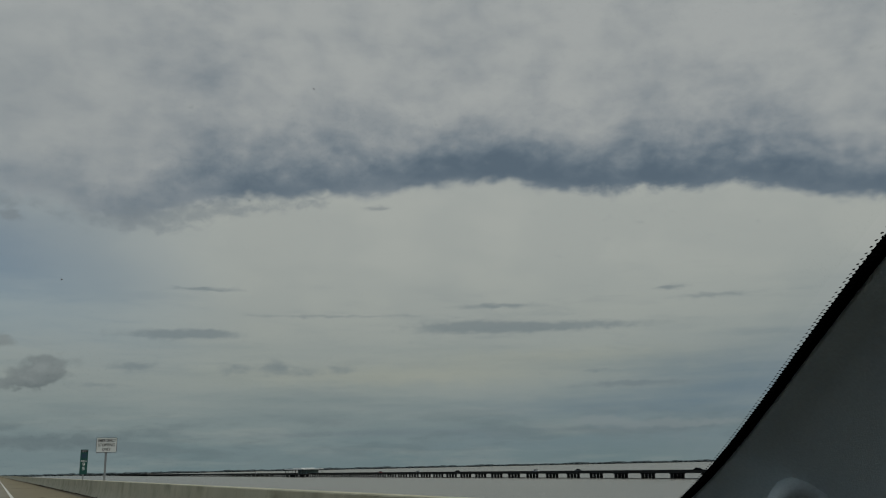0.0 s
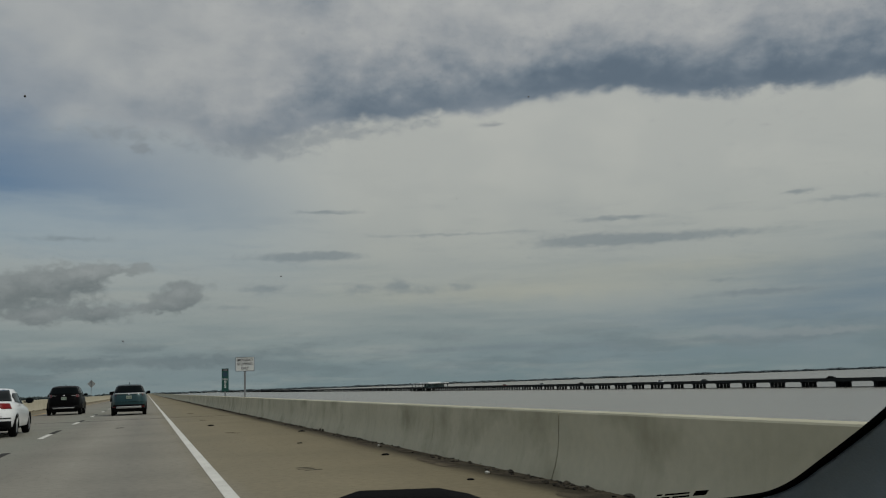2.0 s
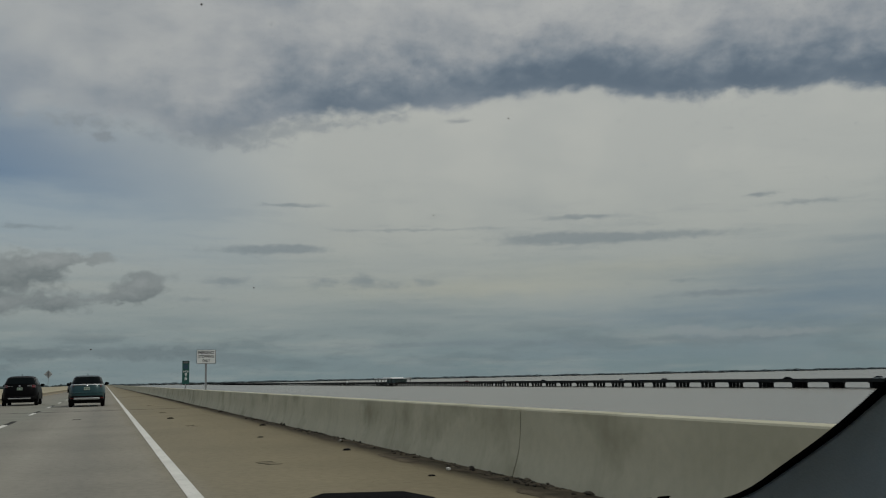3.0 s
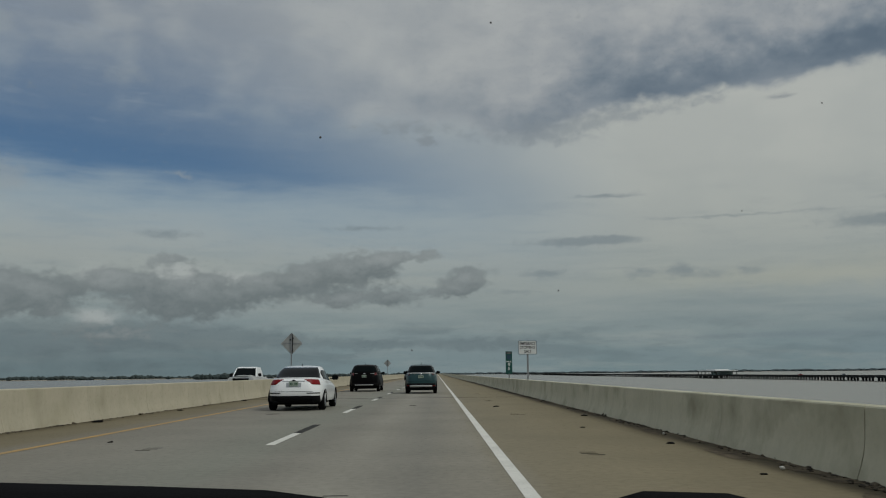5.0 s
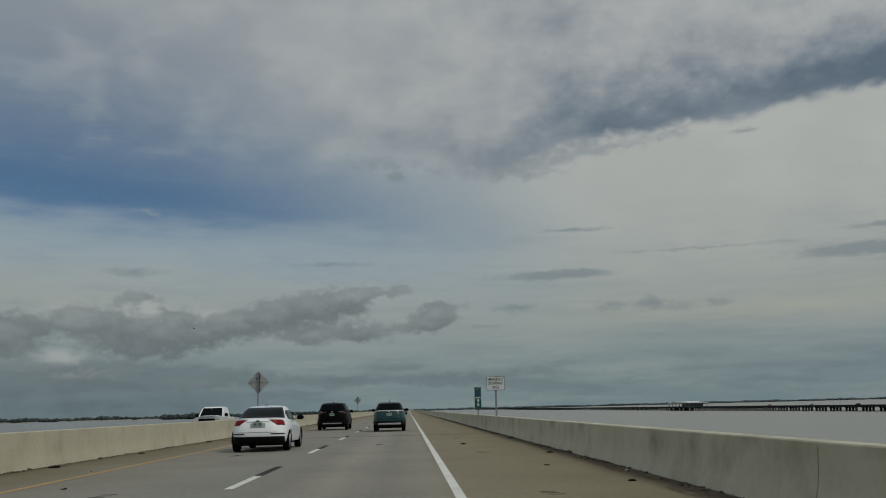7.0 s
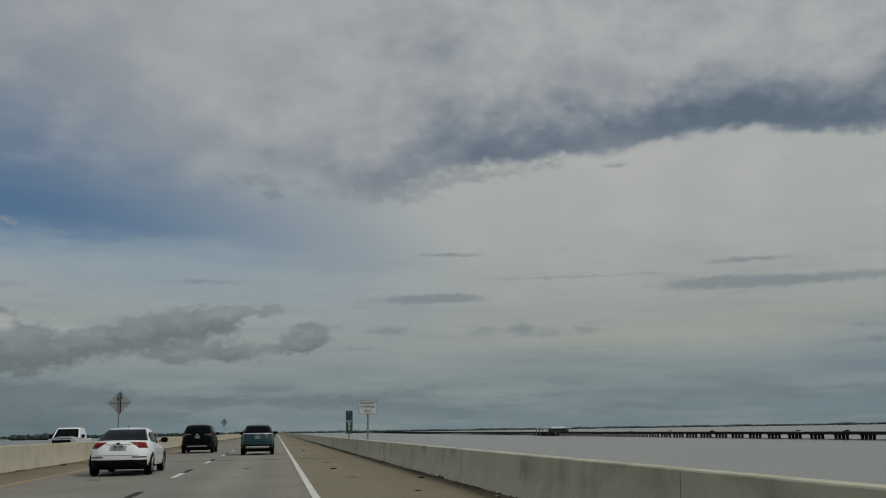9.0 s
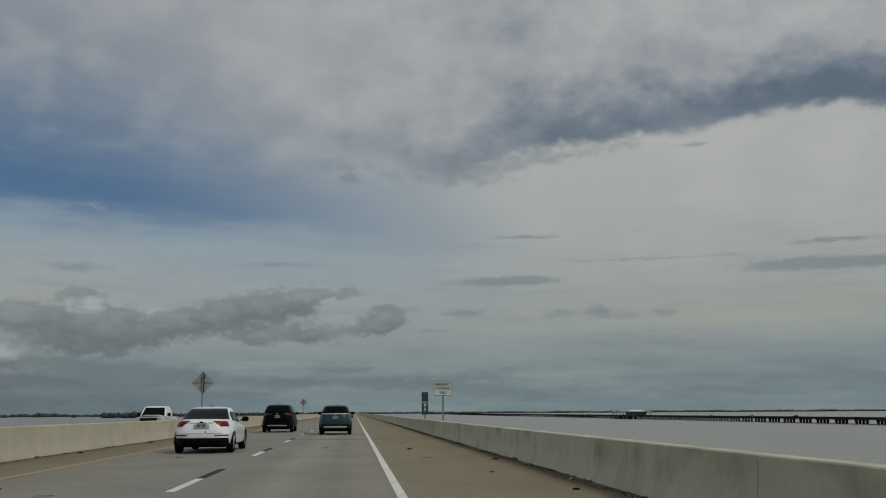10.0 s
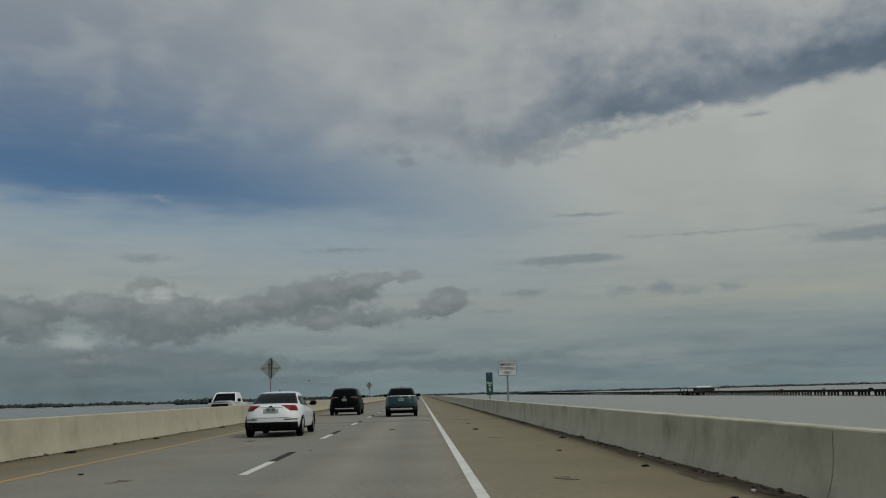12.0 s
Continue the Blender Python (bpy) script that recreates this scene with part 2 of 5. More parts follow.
    pale = step(m("ADD", puffs(flat_heap, [(-26.4, 11.5, 2.4, 1.2, 1.0), (-19.4, 18.1, 1.8, .8, .8), (-27.5, 20.3, 1.7, .9, .9), (-16, 12.3, 1.0, .2, .9)]),
                        m("ADD", m("MULTIPLY", sway, 0.8), m("MULTIPLY", sway2, 0.6))), 0.35, 1.0)
    colour = mix(m("MULTIPLY", pale, 0.5), colour, (.275, .292, .308))
    small = puffs(flat_heap, [(35.4, 2.5, 1.3, .34, 1.1), (38.6, 2.35, 2.6, .26, 1.0), (42, 2.3, 2.0, .2, .8)])
    colour = mix(m("MULTIPLY", step(small, 0.2, 1.0), 0.55), colour, (.232, .255, .265))
    # below the horizon: dull water colour
    colour = mix(step(el, -0.1, -2.0), colour, (.12, .13, .13))

    back = nodes.new("ShaderNodeBackground")
    links.new(colour, back.inputs[0])
    back.inputs[1].default_value = 1.0
    links.new(back.outputs[0], nodes.new("ShaderNodeOutputWorld").inputs[0])


build_world()
sun = new("sun", bpy.data.lights.new("sun", "SUN"))
sun.data.energy, sun.data.angle, sun.data.color = 1.3, radians(14), (1.0, 0.95, 0.87)
a_, e_ = radians(SUN_AZ), radians(SUN_EL)
sun.matrix_world = look((0, 0, 50), (-math.sin(a_) * math.cos(e_), -math.cos(a_) * math.cos(e_), 50 - math.sin(e_)))


# ---------------------------------------------------------------- materials
def material(name, colour, rough=0.6, metal=0.0, vary=0.12, scale=3.0, fine=40.0, bump=0.0, bump_scale=60.0, second=None, stretch=(1, 1, 1), coat=0.0, spread=0.0, spec=0.5):
    """Principled surface with a broad stain, a fine grain and a light relief, in metres."""
    mat = bpy.data.materials.new(name)
    mat.use_nodes = True
    nt = mat.node_tree
    bsdf = nt.nodes["Principled BSDF"]
    bsdf.inputs["Roughness"].default_value = rough
    bsdf.inputs["Metallic"].default_value = metal
    bsdf.inputs["Coat Weight"].default_value = coat
    bsdf.inputs["Specular IOR Level"].default_value = spec
    co = nt.nodes.new("ShaderNodeTexCoord")
    mp = nt.nodes.new("ShaderNodeMapping")
    mp.inputs["Scale"].default_value = stretch
    nt.links.new(co.outputs["Object"], mp.inputs[0])

    def grain(s, detail):
        n = nt.nodes.new("ShaderNodeTexNoise")
        n.inputs["Scale"].default_value, n.inputs["Detail"].default_value = s, detail
        nt.links.new(mp.outputs[0], n.inputs["Vector"])
        return n.outputs["Fac"]

    def ranged(v, a, b):
        n = nt.nodes.new("ShaderNodeMapRange")
        nt.links.new(v, n.inputs[0])
        n.inputs[1].default_value, n.inputs[2].default_value, n.inputs[3].default_value, n.inputs[4].default_value = 0.3, 0.7, a, b
        return n.outputs[0]

    mixer = nt.nodes.new("ShaderNodeMix")
    mixer.data_type = "RGBA"
    dark = second or tuple(c * (1 - 2.2 * vary) for c in colour)
    mixer.inputs[6].default_value, mixer.inputs[7].default_value = (*colour, 1), (*dark, 1)
    nt.links.new(ranged(grain(scale, 5), 0, 1), mixer.inputs[0])
    hsv = nt.nodes.new("ShaderNodeHueSaturation")
    nt.links.new(mixer.outputs[2], hsv.inputs["Color"])
    value = ranged(grain(fine, 4), 1 - vary, 1 + vary)
    if spread:
        info = nt.nodes.new("ShaderNodeObjectInfo")
        mul = nt.nodes.new("ShaderNodeMath")
        mul.operation = "MULTIPLY_ADD"
        nt.links.new(info.outputs["Random"], mul.inputs[0])
        mul.inputs[1].default_value, mul.inputs[2].default_value = spread, 1 - spread / 2
        both = nt.nodes.new("ShaderNodeMath")
        both.operation = "MULTIPLY"
        nt.links.new(mul.outputs[0], both.inputs[0])
        nt.links.new(value, both.inputs[1])
        value = both.outputs[0]
    nt.links.new(value, hsv.inputs["Value"])
    nt.links.new(hsv.outputs[0], bsdf.inputs["Base Color"])
    if bump:
        bp = nt.nodes.new("ShaderNodeBump")
        bp.inputs["Strength"].default_value, bp.inputs["Distance"].default_value = 1.0, bump
        nt.links.new(grain(bump_scale, 6), bp.inputs["Height"])
        nt.links.new(bp.outputs[0], bsdf.inputs["Normal"])
    return mat


def lane_concrete():
    """Grey broomed deck with wheel paths in the lanes and tan, gritty shoulders."""
    mat = material("deck_concrete", (.30, .295, .275), 0.85, vary=.10, scale=.35, fine=9.0, bump=.003, bump_scale=25, second=(.25, .246, .23), spec=.2)
    nt = mat.node_tree
    bsdf = nt.nodes["Principled BSDF"]
    old = bsdf.inputs["Base Color"].links[0].from_socket
    geo = nt.nodes.new("ShaderNodeNewGeometry")
    sep = nt.nodes.new("ShaderNodeSeparateXYZ")
    nt.links.new(geo.outputs["Position"], sep.inputs[0])
    noise_n = nt.nodes.new("ShaderNodeTexNoise")
    mp = nt.nodes.new("ShaderNodeMapping")
    mp.inputs["Scale"].default_value = (1, .12, 1)
    nt.links.new(geo.outputs["Position"], mp.inputs[0])
    nt.links.new(mp.outputs[0], noise_n.inputs["Vector"])
    noise_n.inputs["Scale"].default_value, noise_n.inputs["Detail"].default_value = 1.3, 6

    def mth(op, a, b):
        n = nt.nodes.new("ShaderNodeMath")
        n.operation = op
        for i, v in enumerate((a, b)):
            if isinstance(v, bpy.types.NodeSocket):
                nt.links.new(v, n.inputs[i])
            else:
                n.inputs[i].default_value = v
        return n.outputs[0]

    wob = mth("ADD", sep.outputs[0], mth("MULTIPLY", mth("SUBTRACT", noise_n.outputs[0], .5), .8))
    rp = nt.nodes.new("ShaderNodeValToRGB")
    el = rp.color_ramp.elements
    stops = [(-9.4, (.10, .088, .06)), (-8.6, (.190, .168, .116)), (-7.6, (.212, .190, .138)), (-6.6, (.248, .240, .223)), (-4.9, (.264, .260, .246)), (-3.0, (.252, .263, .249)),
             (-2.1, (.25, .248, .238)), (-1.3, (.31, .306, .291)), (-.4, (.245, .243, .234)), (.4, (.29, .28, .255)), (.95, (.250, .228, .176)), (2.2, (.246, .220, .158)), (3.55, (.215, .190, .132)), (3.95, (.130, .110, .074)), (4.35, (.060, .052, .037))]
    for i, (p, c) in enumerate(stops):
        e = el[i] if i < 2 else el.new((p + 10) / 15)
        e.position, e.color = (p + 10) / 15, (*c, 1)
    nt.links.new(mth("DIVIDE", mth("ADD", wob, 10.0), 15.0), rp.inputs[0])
    mul = nt.nodes.new("ShaderNodeMix")
    mul.data_type, mul.blend_type = "RGBA", "MULTIPLY"
    mul.inputs[0].default_value = 1.0
    nt.links.new(rp.outputs[0], mul.inputs[6])
    sc = nt.nodes.new("ShaderNodeVectorMath")
    sc.operation = "MULTIPLY"
    nt.links.new(old, sc.inputs[0])
    sc.inputs[1].default_value = (2.94, 2.86, 2.74)
    nt.links.new(sc.outputs[0], mul.inputs[7])
    nt.links.new(mul.outputs[2], bsdf.inputs["Base Color"])
    return mat


def barrier_concrete(name, pale, dark, moss):
    """Cast concrete with run-down stains from the top and a grimy patchiness."""
    mat = material(name, pale, 0.9, vary=.045, scale=.7, fine=9.0, bump=.002, bump_scale=20, second=dark, spread=.05)
    nt = mat.node_tree
    bsdf = nt.nodes["Principled BSDF"]
    old = bsdf.inputs["Base Color"].links[0].from_socket
    geo = nt.nodes.new("ShaderNodeNewGeometry")
    mp = nt.nodes.new("ShaderNodeMapping")
    mp.inputs["Scale"].default_value = (.4, .9, 1.1)
    nt.links.new(geo.outputs["Position"], mp.inputs[0])
    n = nt.nodes.new("ShaderNodeTexNoise")
    n.inputs["Scale"].default_value, n.inputs["Detail"].default_value = 1.0, 6
    nt.links.new(mp.outputs[0], n.inputs["Vector"])
    rp = nt.nodes.new("ShaderNodeMapRange")
    nt.links.new(n.outputs[0], rp.inputs[0])
    rp.inputs[1].default_value, rp.inputs[2].default_value, rp.inputs[4].default_value = .50, .74, .8
    mixer = nt.nodes.new("ShaderNodeMix")
    mixer.data_type = "RGBA"
    nt.links.new(rp.outputs[0], mixer.inputs[0])
    nt.links.new(old, mixer.inputs[6])
    mixer.inputs[7].default_value = (*moss, 1)
    runs = nt.nodes.new("ShaderNodeMapping")
    runs.inputs["Scale"].default_value = (.3, 1.5, .16)
    nt.links.new(geo.outputs["Position"], runs.inputs[0])
    drips = nt.nodes.new("ShaderNodeTexNoise")
    drips.inputs["Scale"].default_value, drips.inputs["Detail"].default_value, drips.inputs["Roughness"].default_value = 1.0, 5, .6
    nt.links.new(runs.outputs[0], drips.inputs["Vector"])
    wet = nt.nodes.new("ShaderNodeMapRange")
    nt.links.new(drips.outputs[0], wet.inputs[0])
    wet.inputs[1].default_value, wet.inputs[2].default_value, wet.inputs[4].default_value = .52, .80, .42
    streaked = nt.nodes.new("ShaderNodeMix")
    streaked.data_type = "RGBA"
    nt.links.new(wet.outputs[0], streaked.inputs[0])
    nt.links.new(mixer.outputs[2], streaked.inputs[6])
    streaked.inputs[7].default_value = (*(c * .75 for c in moss), 1)
    nt.links.new(streaked.outputs[2], bsdf.inputs["Base Color"])
    return mat


def water_surface():
    mat = material("bay_water", (.188, .18, .156), 0.25, vary=.05, scale=.01, fine=.05)
    nt = mat.node_tree
    bsdf = nt.nodes["Principled BSDF"]
    geo = nt.nodes.new("ShaderNodeNewGeometry")
    n = nt.nodes.new("ShaderNodeTexNoise")
    n.inputs["Scale"].default_value, n.inputs["Detail"].default_value = .35, 6
    mp = nt.nodes.new("ShaderNodeMapping")
    mp.inputs["Scale"].default_value = (1, .5, 1)
    nt.links.new(geo.outputs["Position"], mp.inputs[0])
    nt.links.new(mp.outputs[0], n.inputs["Vector"])
    bp = nt.nodes.new("ShaderNodeBump")
    bp.inputs["Distance"].default_value = .35
    nt.links.new(n.outputs[0], bp.inputs["Height"])
    nt.links.new(bp.outputs[0], bsdf.inputs["Normal"])
    return mat


M_DECK = lane_concrete()
M_JOINT = material("joint_rubber", (.040, .037, .032), .9, vary=.3, spec=.2)
M_BARRIER = barrier_concrete("barrier_concrete", (.51, .485, .37), (.43, .41, .305), (.22, .208, .138))
# same concrete; warmer colour and paler stains stand in for sunlight
M_BARRIER_SUN = barrier_concrete("barrier_concrete_sunlit", (.475, .435, .33), (.41, .375, .285), (.35, .322, .228))
M_GRIME = material("road_grit", (.150, .120, .080), .95, vary=.3, scale=4, fine=50, bump=.01, bump_scale=40, spec=.2)
M_PAINT = material("road_paint_white", (.68, .67, .62), .7, vary=.07, scale=2, fine=25, second=(.52, .51, .47))
M_YELLOW = material("road_paint_yellow", (.42, .25, .06), .75, vary=.15, scale=1.5, fine=20, second=(.32, .22, .10))
M_BLACK_TAPE = material("road_paint_black", (.034, .032, .028), .8, vary=.2, spec=.2)
M_WATER = water_surface()
# near-black bases: the shade on the old bridge is put into its colour
M_PIER = material("shaded_pier_concrete", (.022, .024, .024), .9, vary=.2, scale=.3, fine=2, spec=.2)
M_PIER_DARK = material("shaded_pile_concrete", (.018, .018, .018), .9, vary=.2, scale=.5, fine=3, spec=.2)
# bluish distance haze is mixed into the woods' colours, most in the far one
M_WOODS = material("shore_woods", (.050, .066, .066), .95, vary=.25, scale=.02, fine=.15, second=(.036, .047, .046), spec=.2)
M_WOODS_HAZED = material("hazed_far_woods", (.085, .104, .112), .95, vary=.2, scale=.02, fine=.15, second=(.065, .083, .09), spec=.1)
M_SAND = material("shore_sand", (.25, .23, .19), .95, vary=.1, scale=.05)
M_GALV = material("galvanised_steel", (.30, .31, .32), .5, .6, vary=.1, scale=5)
M_ALU = material("sign_back_aluminium", (.40, .41, .405), .5, .3, vary=.08, scale=2, fine=12)
M_SIGN_WHITE = material("sign_sheeting_white", (.66, .67, .66), .55, vary=.03, scale=2)
M_SIGN_GREEN = material("sign_sheeting_green", (.007, .070, .058), .5, vary=.06, scale=2)
M_SIGN_BLACK = material("sign_ink_black", (.014, .014, .015), .6, vary=.1)
M_SIGN_BLUE = material("sign_sheeting_blue", (.018, .05, .085), .5, vary=.05)
M_ROOF = material("weathered_white_roof", (.78, .79, .78), .7, vary=.04, scale=.3)
M_HUT = material("blue_green_boards", (.30, .38, .37), .8, vary=.08, scale=.5, stretch=(1, 1, .2))
M_TYRE = material("tyre_rubber", (.007, .007, .007), .9, vary=.15, spec=.08)
M_RIM = material("wheel_alloy", (.42, .43, .44), .35, .8, vary=.05)
M_PLASTIC = material("black_trim_plastic", (.006, .006, .007), .7, vary=.1, spec=.10)
M_GLASS = material("tinted_car_glass", (.005, .007, .008), .06, vary=.05, spec=.02)
M_RED = material("tail_lamp_red", (.19, .008, .010), .35, vary=.08, scale=8, spec=.12)
M_RED_DARK = material("dark_red_lens", (.10, .008, .010), .15, vary=.1, scale=8, coat=.6)
M_LENS = material("clear_lamp_lens", (.55, .56, .57), .15, vary=.05, coat=.5)
M_CHROME = material("chrome", (.65, .66, .67), .18, 1.0, vary=.03)
M_PLATE = material("plate_white", (.30, .35, .30), .5, vary=.05)
M_PLATE_INK = material("plate_ink", (.03, .09, .05), .6, vary=.05)
M_SILVER = material("cladding_silver", (.50, .51, .52), .45, .3, vary=.05)
PAINTS = {
    "white": material("car_paint_white", (.84, .85, .86), .28, vary=.02, scale=1, coat=.6),
    "black": material("car_paint_black", (.0035, .0035, .004), .4, vary=.05, scale=1, spec=.05),
    "teal": material("car_paint_teal", (.020, .054, .060), .32, .15, vary=.04, scale=1, coat=.08, spec=.3),
    "silver": material("car_paint_silver", (.40, .42, .43), .3, .5, vary=.03, scale=1, coat=.5),
    "grey": material("car_paint_grey", (.09, .095, .10), .35, .3, vary=.03, scale=1, coat=.15, spec=.3),
    "red": material("car_paint_red", (.25, .02, .02), .3, vary=.03, scale=1, coat=.5),
}
M_DASH = material("dash_soft_plastic", (.004, .004, .0045), .85, vary=.12, scale=6, fine=300, bump=.0006, bump_scale=500, spec=.06)
M_TRIM = material("pillar_trim_grey", (.62, .68, .70), .75, vary=.06, scale=5, fine=400, bump=.0005, bump_scale=700)
M_FRIT = material("windscreen_frit_black", (.004, .004, .004), 1.0, vary=.1, spec=0.0)
M_SPECK = material("dried_dirt", (.22, .21, .20), .9, vary=.2, scale=400)
M_GRIT = material("loose_grit", (.125, .100, .068), .95, vary=.5, scale=9, fine=60)


def screen_glass():
    mat = bpy.data.materials.new("windscreen_glass")
    mat.use_nodes = True
    nt = mat.node_tree
    nt.nodes.clear()
    clear = nt.nodes.new("ShaderNodeBsdfTransparent")
    clear.inputs[0].default_value = (.985, .99, .987, 1)
    gloss = nt.nodes.new("ShaderNodeBsdfGlossy")
    gloss.inputs["Roughness"].default_value = .01
    mx = nt.nodes.new("ShaderNodeMixShader")
    mx.inputs[0].default_value = .004
    nt.links.new(clear.outputs[0], mx.inputs[1])
    nt.links.new(gloss.outputs[0], mx.inputs[2])
    nt.links.new(mx.outputs[0], nt.nodes.new("ShaderNodeOutputMaterial").inputs[0])
    return mat


M_SCREEN = screen_glass()
M_LINING = material("headliner_cloth", (.35, .34, .32), .95, vary=.05, scale=5, fine=300)


# ---------------------------------------------------------------- mesh helpers
def link(name, bm, mat, parent=None, smooth=False):
    bmesh.ops.recalc_face_normals(bm, faces=bm.faces)
    me = bpy.data.meshes.new(name)
    bm.to_mesh(me)
    bm.free()
    for mt in (mat if isinstance(mat, (list, tuple)) else (mat,)):
        me.materials.append(mt)
    if smooth:
        for p in me.polygons:
            p.use_smooth = True
    ob = new(name, me)
    if parent is not None:
        ob.parent = parent
    return ob


def part(name, bm, mat, parent, label="", smooth=False):
    ob = link(name, bm, mat, parent, smooth)
    if label:
        tagged(ob, label)
    return ob


def thing(name, m, label, category, group=""):
    ob = new(name)
    ob.empty_display_size = 0.2
    ob.matrix_world = m
    return tagged(ob, label, category, group)


def box(bm, x0, x1, y0, y1, z0, z1, bevel=0.0, m=None):
    vs = [bm.verts.new((x, y, z)) for x in (x0, x1) for y in (y0, y1) for z in (z0, z1)]
    fs = [bm.faces.new([vs[i] for i in q]) for q in ((0, 1, 3, 2), (4, 6, 7, 5), (0, 4, 5, 1), (2, 3, 7, 6), (0, 2, 6, 4), (1, 5, 7, 3))]
    if bevel:
        es = list({e for f in fs for e in f.edges})
        out = bmesh.ops.bevel(bm, geom=es, offset=bevel, segments=2, affect="EDGES")
        vs = list({v for f in out["faces"] for v in f.verts} | {v for v in vs if v.is_valid})
    if m is not None:
        bmesh.ops.transform(bm, matrix=m, verts=vs)
    return bm


def boxed(*args, **kw):
    return box(bmesh.new(), *args, **kw)


def grid(rows, closed=False):
    """A sheet from rows of points; closed joins each row's end to its start."""
    bm = bmesh.new()
    vs = [[bm.verts.new(p) for p in r] for r in rows]
    for a, b in zip(vs, vs[1:]):
        n = len(a)
        for i in range(n if closed else n - 1):
            q = [a[i], a[(i + 1) % n], b[(i + 1) % n], b[i]]
            q = [v for k, v in enumerate(q) if v not in q[:k]]
            if len(q) > 2:
                bm.faces.new(q)
    return bm


def sweep(profile, y0, y1, steps=1):
    """A closed profile of (x, z) drawn along y, with ends."""
    rows = [[(x, y0 + (y1 - y0) * i / steps, z) for x, z in profile] for i in range(steps + 1)]
    bm = grid(rows, closed=True)
    bm.verts.ensure_lookup_table()
    n = len(profile)
    bm.faces.new([bm.verts[i] for i in range(n)])
    bm.faces.new([bm.verts[len(bm.verts) - n + i] for i in range(n)])
    return bm


def lathe(profile, n=24):
    """Turns (radius, along x) about the x axis."""
    rows = [[(x, r * math.cos(2 * math.pi * i / n), r * math.sin(2 * math.pi * i / n)) for r, x in profile] for i in range(n)]
    return grid(rows + [rows[0]])


def weld(bm, d=1e-4):
    bmesh.ops.remove_doubles(bm, verts=bm.verts, dist=d)
    return bm


def lettering(name, body, size, m, mat, parent, width=None, bold=0.0):
    cu = bpy.data.curves.new(name, "FONT")
    cu.body, cu.size, cu.align_x, cu.align_y, cu.extrude, cu.offset = body, size, "CENTER", "CENTER", .0015, bold
    tmp = new(name, cu)
    bpy.context.view_layer.update()
    me = bpy.data.meshes.new_from_object(tmp.evaluated_get(bpy.context.evaluated_depsgraph_get()))
    bpy.data.objects.remove(tmp)
    me.materials.clear()
    me.materials.append(mat)
    xs = [v.co.x for v in me.vertices]
    k = width / (max(xs) - min(xs)) if width else 1.0
    me.transform(Matrix.Diagonal((k, 1, 1, 1)))
    me.transform(m)
    ob = new(name, me)
    ob.parent = parent
    return ob


# ---------------------------------------------------------------- bridge, water, shores
LEFT_WALL, RIGHT_WALL = -9.15, 4.24  # feet of the two barriers
JOINTS = [-86.0, -43.0, 0.0, 43.0, 86.0, 129.0, 172.0, 215.0]
WATER_Z = -6.9


def build_deck():
    deck = tagged(new("road"), "grey concrete bridge roadway with tan gritty shoulders", "road", kind="structure")
    for a, b in zip(JOINTS, JOINTS[1:]):
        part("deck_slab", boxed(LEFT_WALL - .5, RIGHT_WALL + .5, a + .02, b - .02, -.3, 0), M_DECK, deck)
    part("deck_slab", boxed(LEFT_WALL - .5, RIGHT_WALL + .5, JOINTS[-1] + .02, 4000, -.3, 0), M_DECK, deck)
    part("joint_strip", boxed(LEFT_WALL - .5, RIGHT_WALL + .5, JOINTS[0], JOINTS[-1] + 1, -.5, -.012), M_JOINT, deck, "dark expansion joint strip")
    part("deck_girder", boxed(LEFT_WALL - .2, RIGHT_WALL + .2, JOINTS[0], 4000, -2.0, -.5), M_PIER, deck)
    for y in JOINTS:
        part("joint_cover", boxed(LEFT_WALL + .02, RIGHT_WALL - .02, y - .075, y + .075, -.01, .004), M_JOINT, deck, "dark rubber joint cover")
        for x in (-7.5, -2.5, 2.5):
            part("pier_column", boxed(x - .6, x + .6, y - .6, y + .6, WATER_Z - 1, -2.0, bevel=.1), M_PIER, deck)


F_SHAPE = [(0, 0), (.018, .06), (.060, .17), (.095, .30), (.115, .44), (.135, .752), (.150, .768), (.39, .768), (.41, .752), (.41, 0)]


def build_barrier(name, foot, side, mat, label, rise=1.0):
    wall = tagged(new(name), label, "barrier", kind="structure")
    prof = [(foot + side * x, z * rise - .002) for x, z in F_SHAPE]
    piece = 43.0 / 9
    shared = {}
    for a, b in zip(JOINTS[1:], JOINTS[2:]):
        for i in range(9):
            g0 = .024 if i == 0 else .014 if i % 4 == 2 else .006
            key = (i == 0, i == 8, i % 4 == 2)
            if key not in shared:
                bm = sweep(prof, g0, piece - (.024 if i == 8 else .005))
                bmesh.ops.recalc_face_normals(bm, faces=bm.faces)
                me = bpy.data.meshes.new("barrier_section")
                bm.to_mesh(me)
                bm.free()
                me.shade_smooth()
                me.set_sharp_from_angle(angle=radians(24))
                me.materials.append(mat)
                shared[key] = me
            ob = new("barrier_section", shared[key])
            ob.location = (0, a + i * piece, 0)
            ob.parent = wall
    part("barrier_section", sweep(prof, JOINTS[-1] + .01, 4000, 20), mat, wall)
    part("barrier_section", sweep(prof, JOINTS[0], JOINTS[1] - .01), mat, wall)
    core = [(foot + side * x, z * rise) for x, z in ((.06, .02), (.14, .30), (.17, .725), (.37, .725), (.37, .02))]
    part("joint_filler", sweep(core, JOINTS[0], JOINTS[-1]), M_JOINT, wall, "dark filler in the barrier joints")


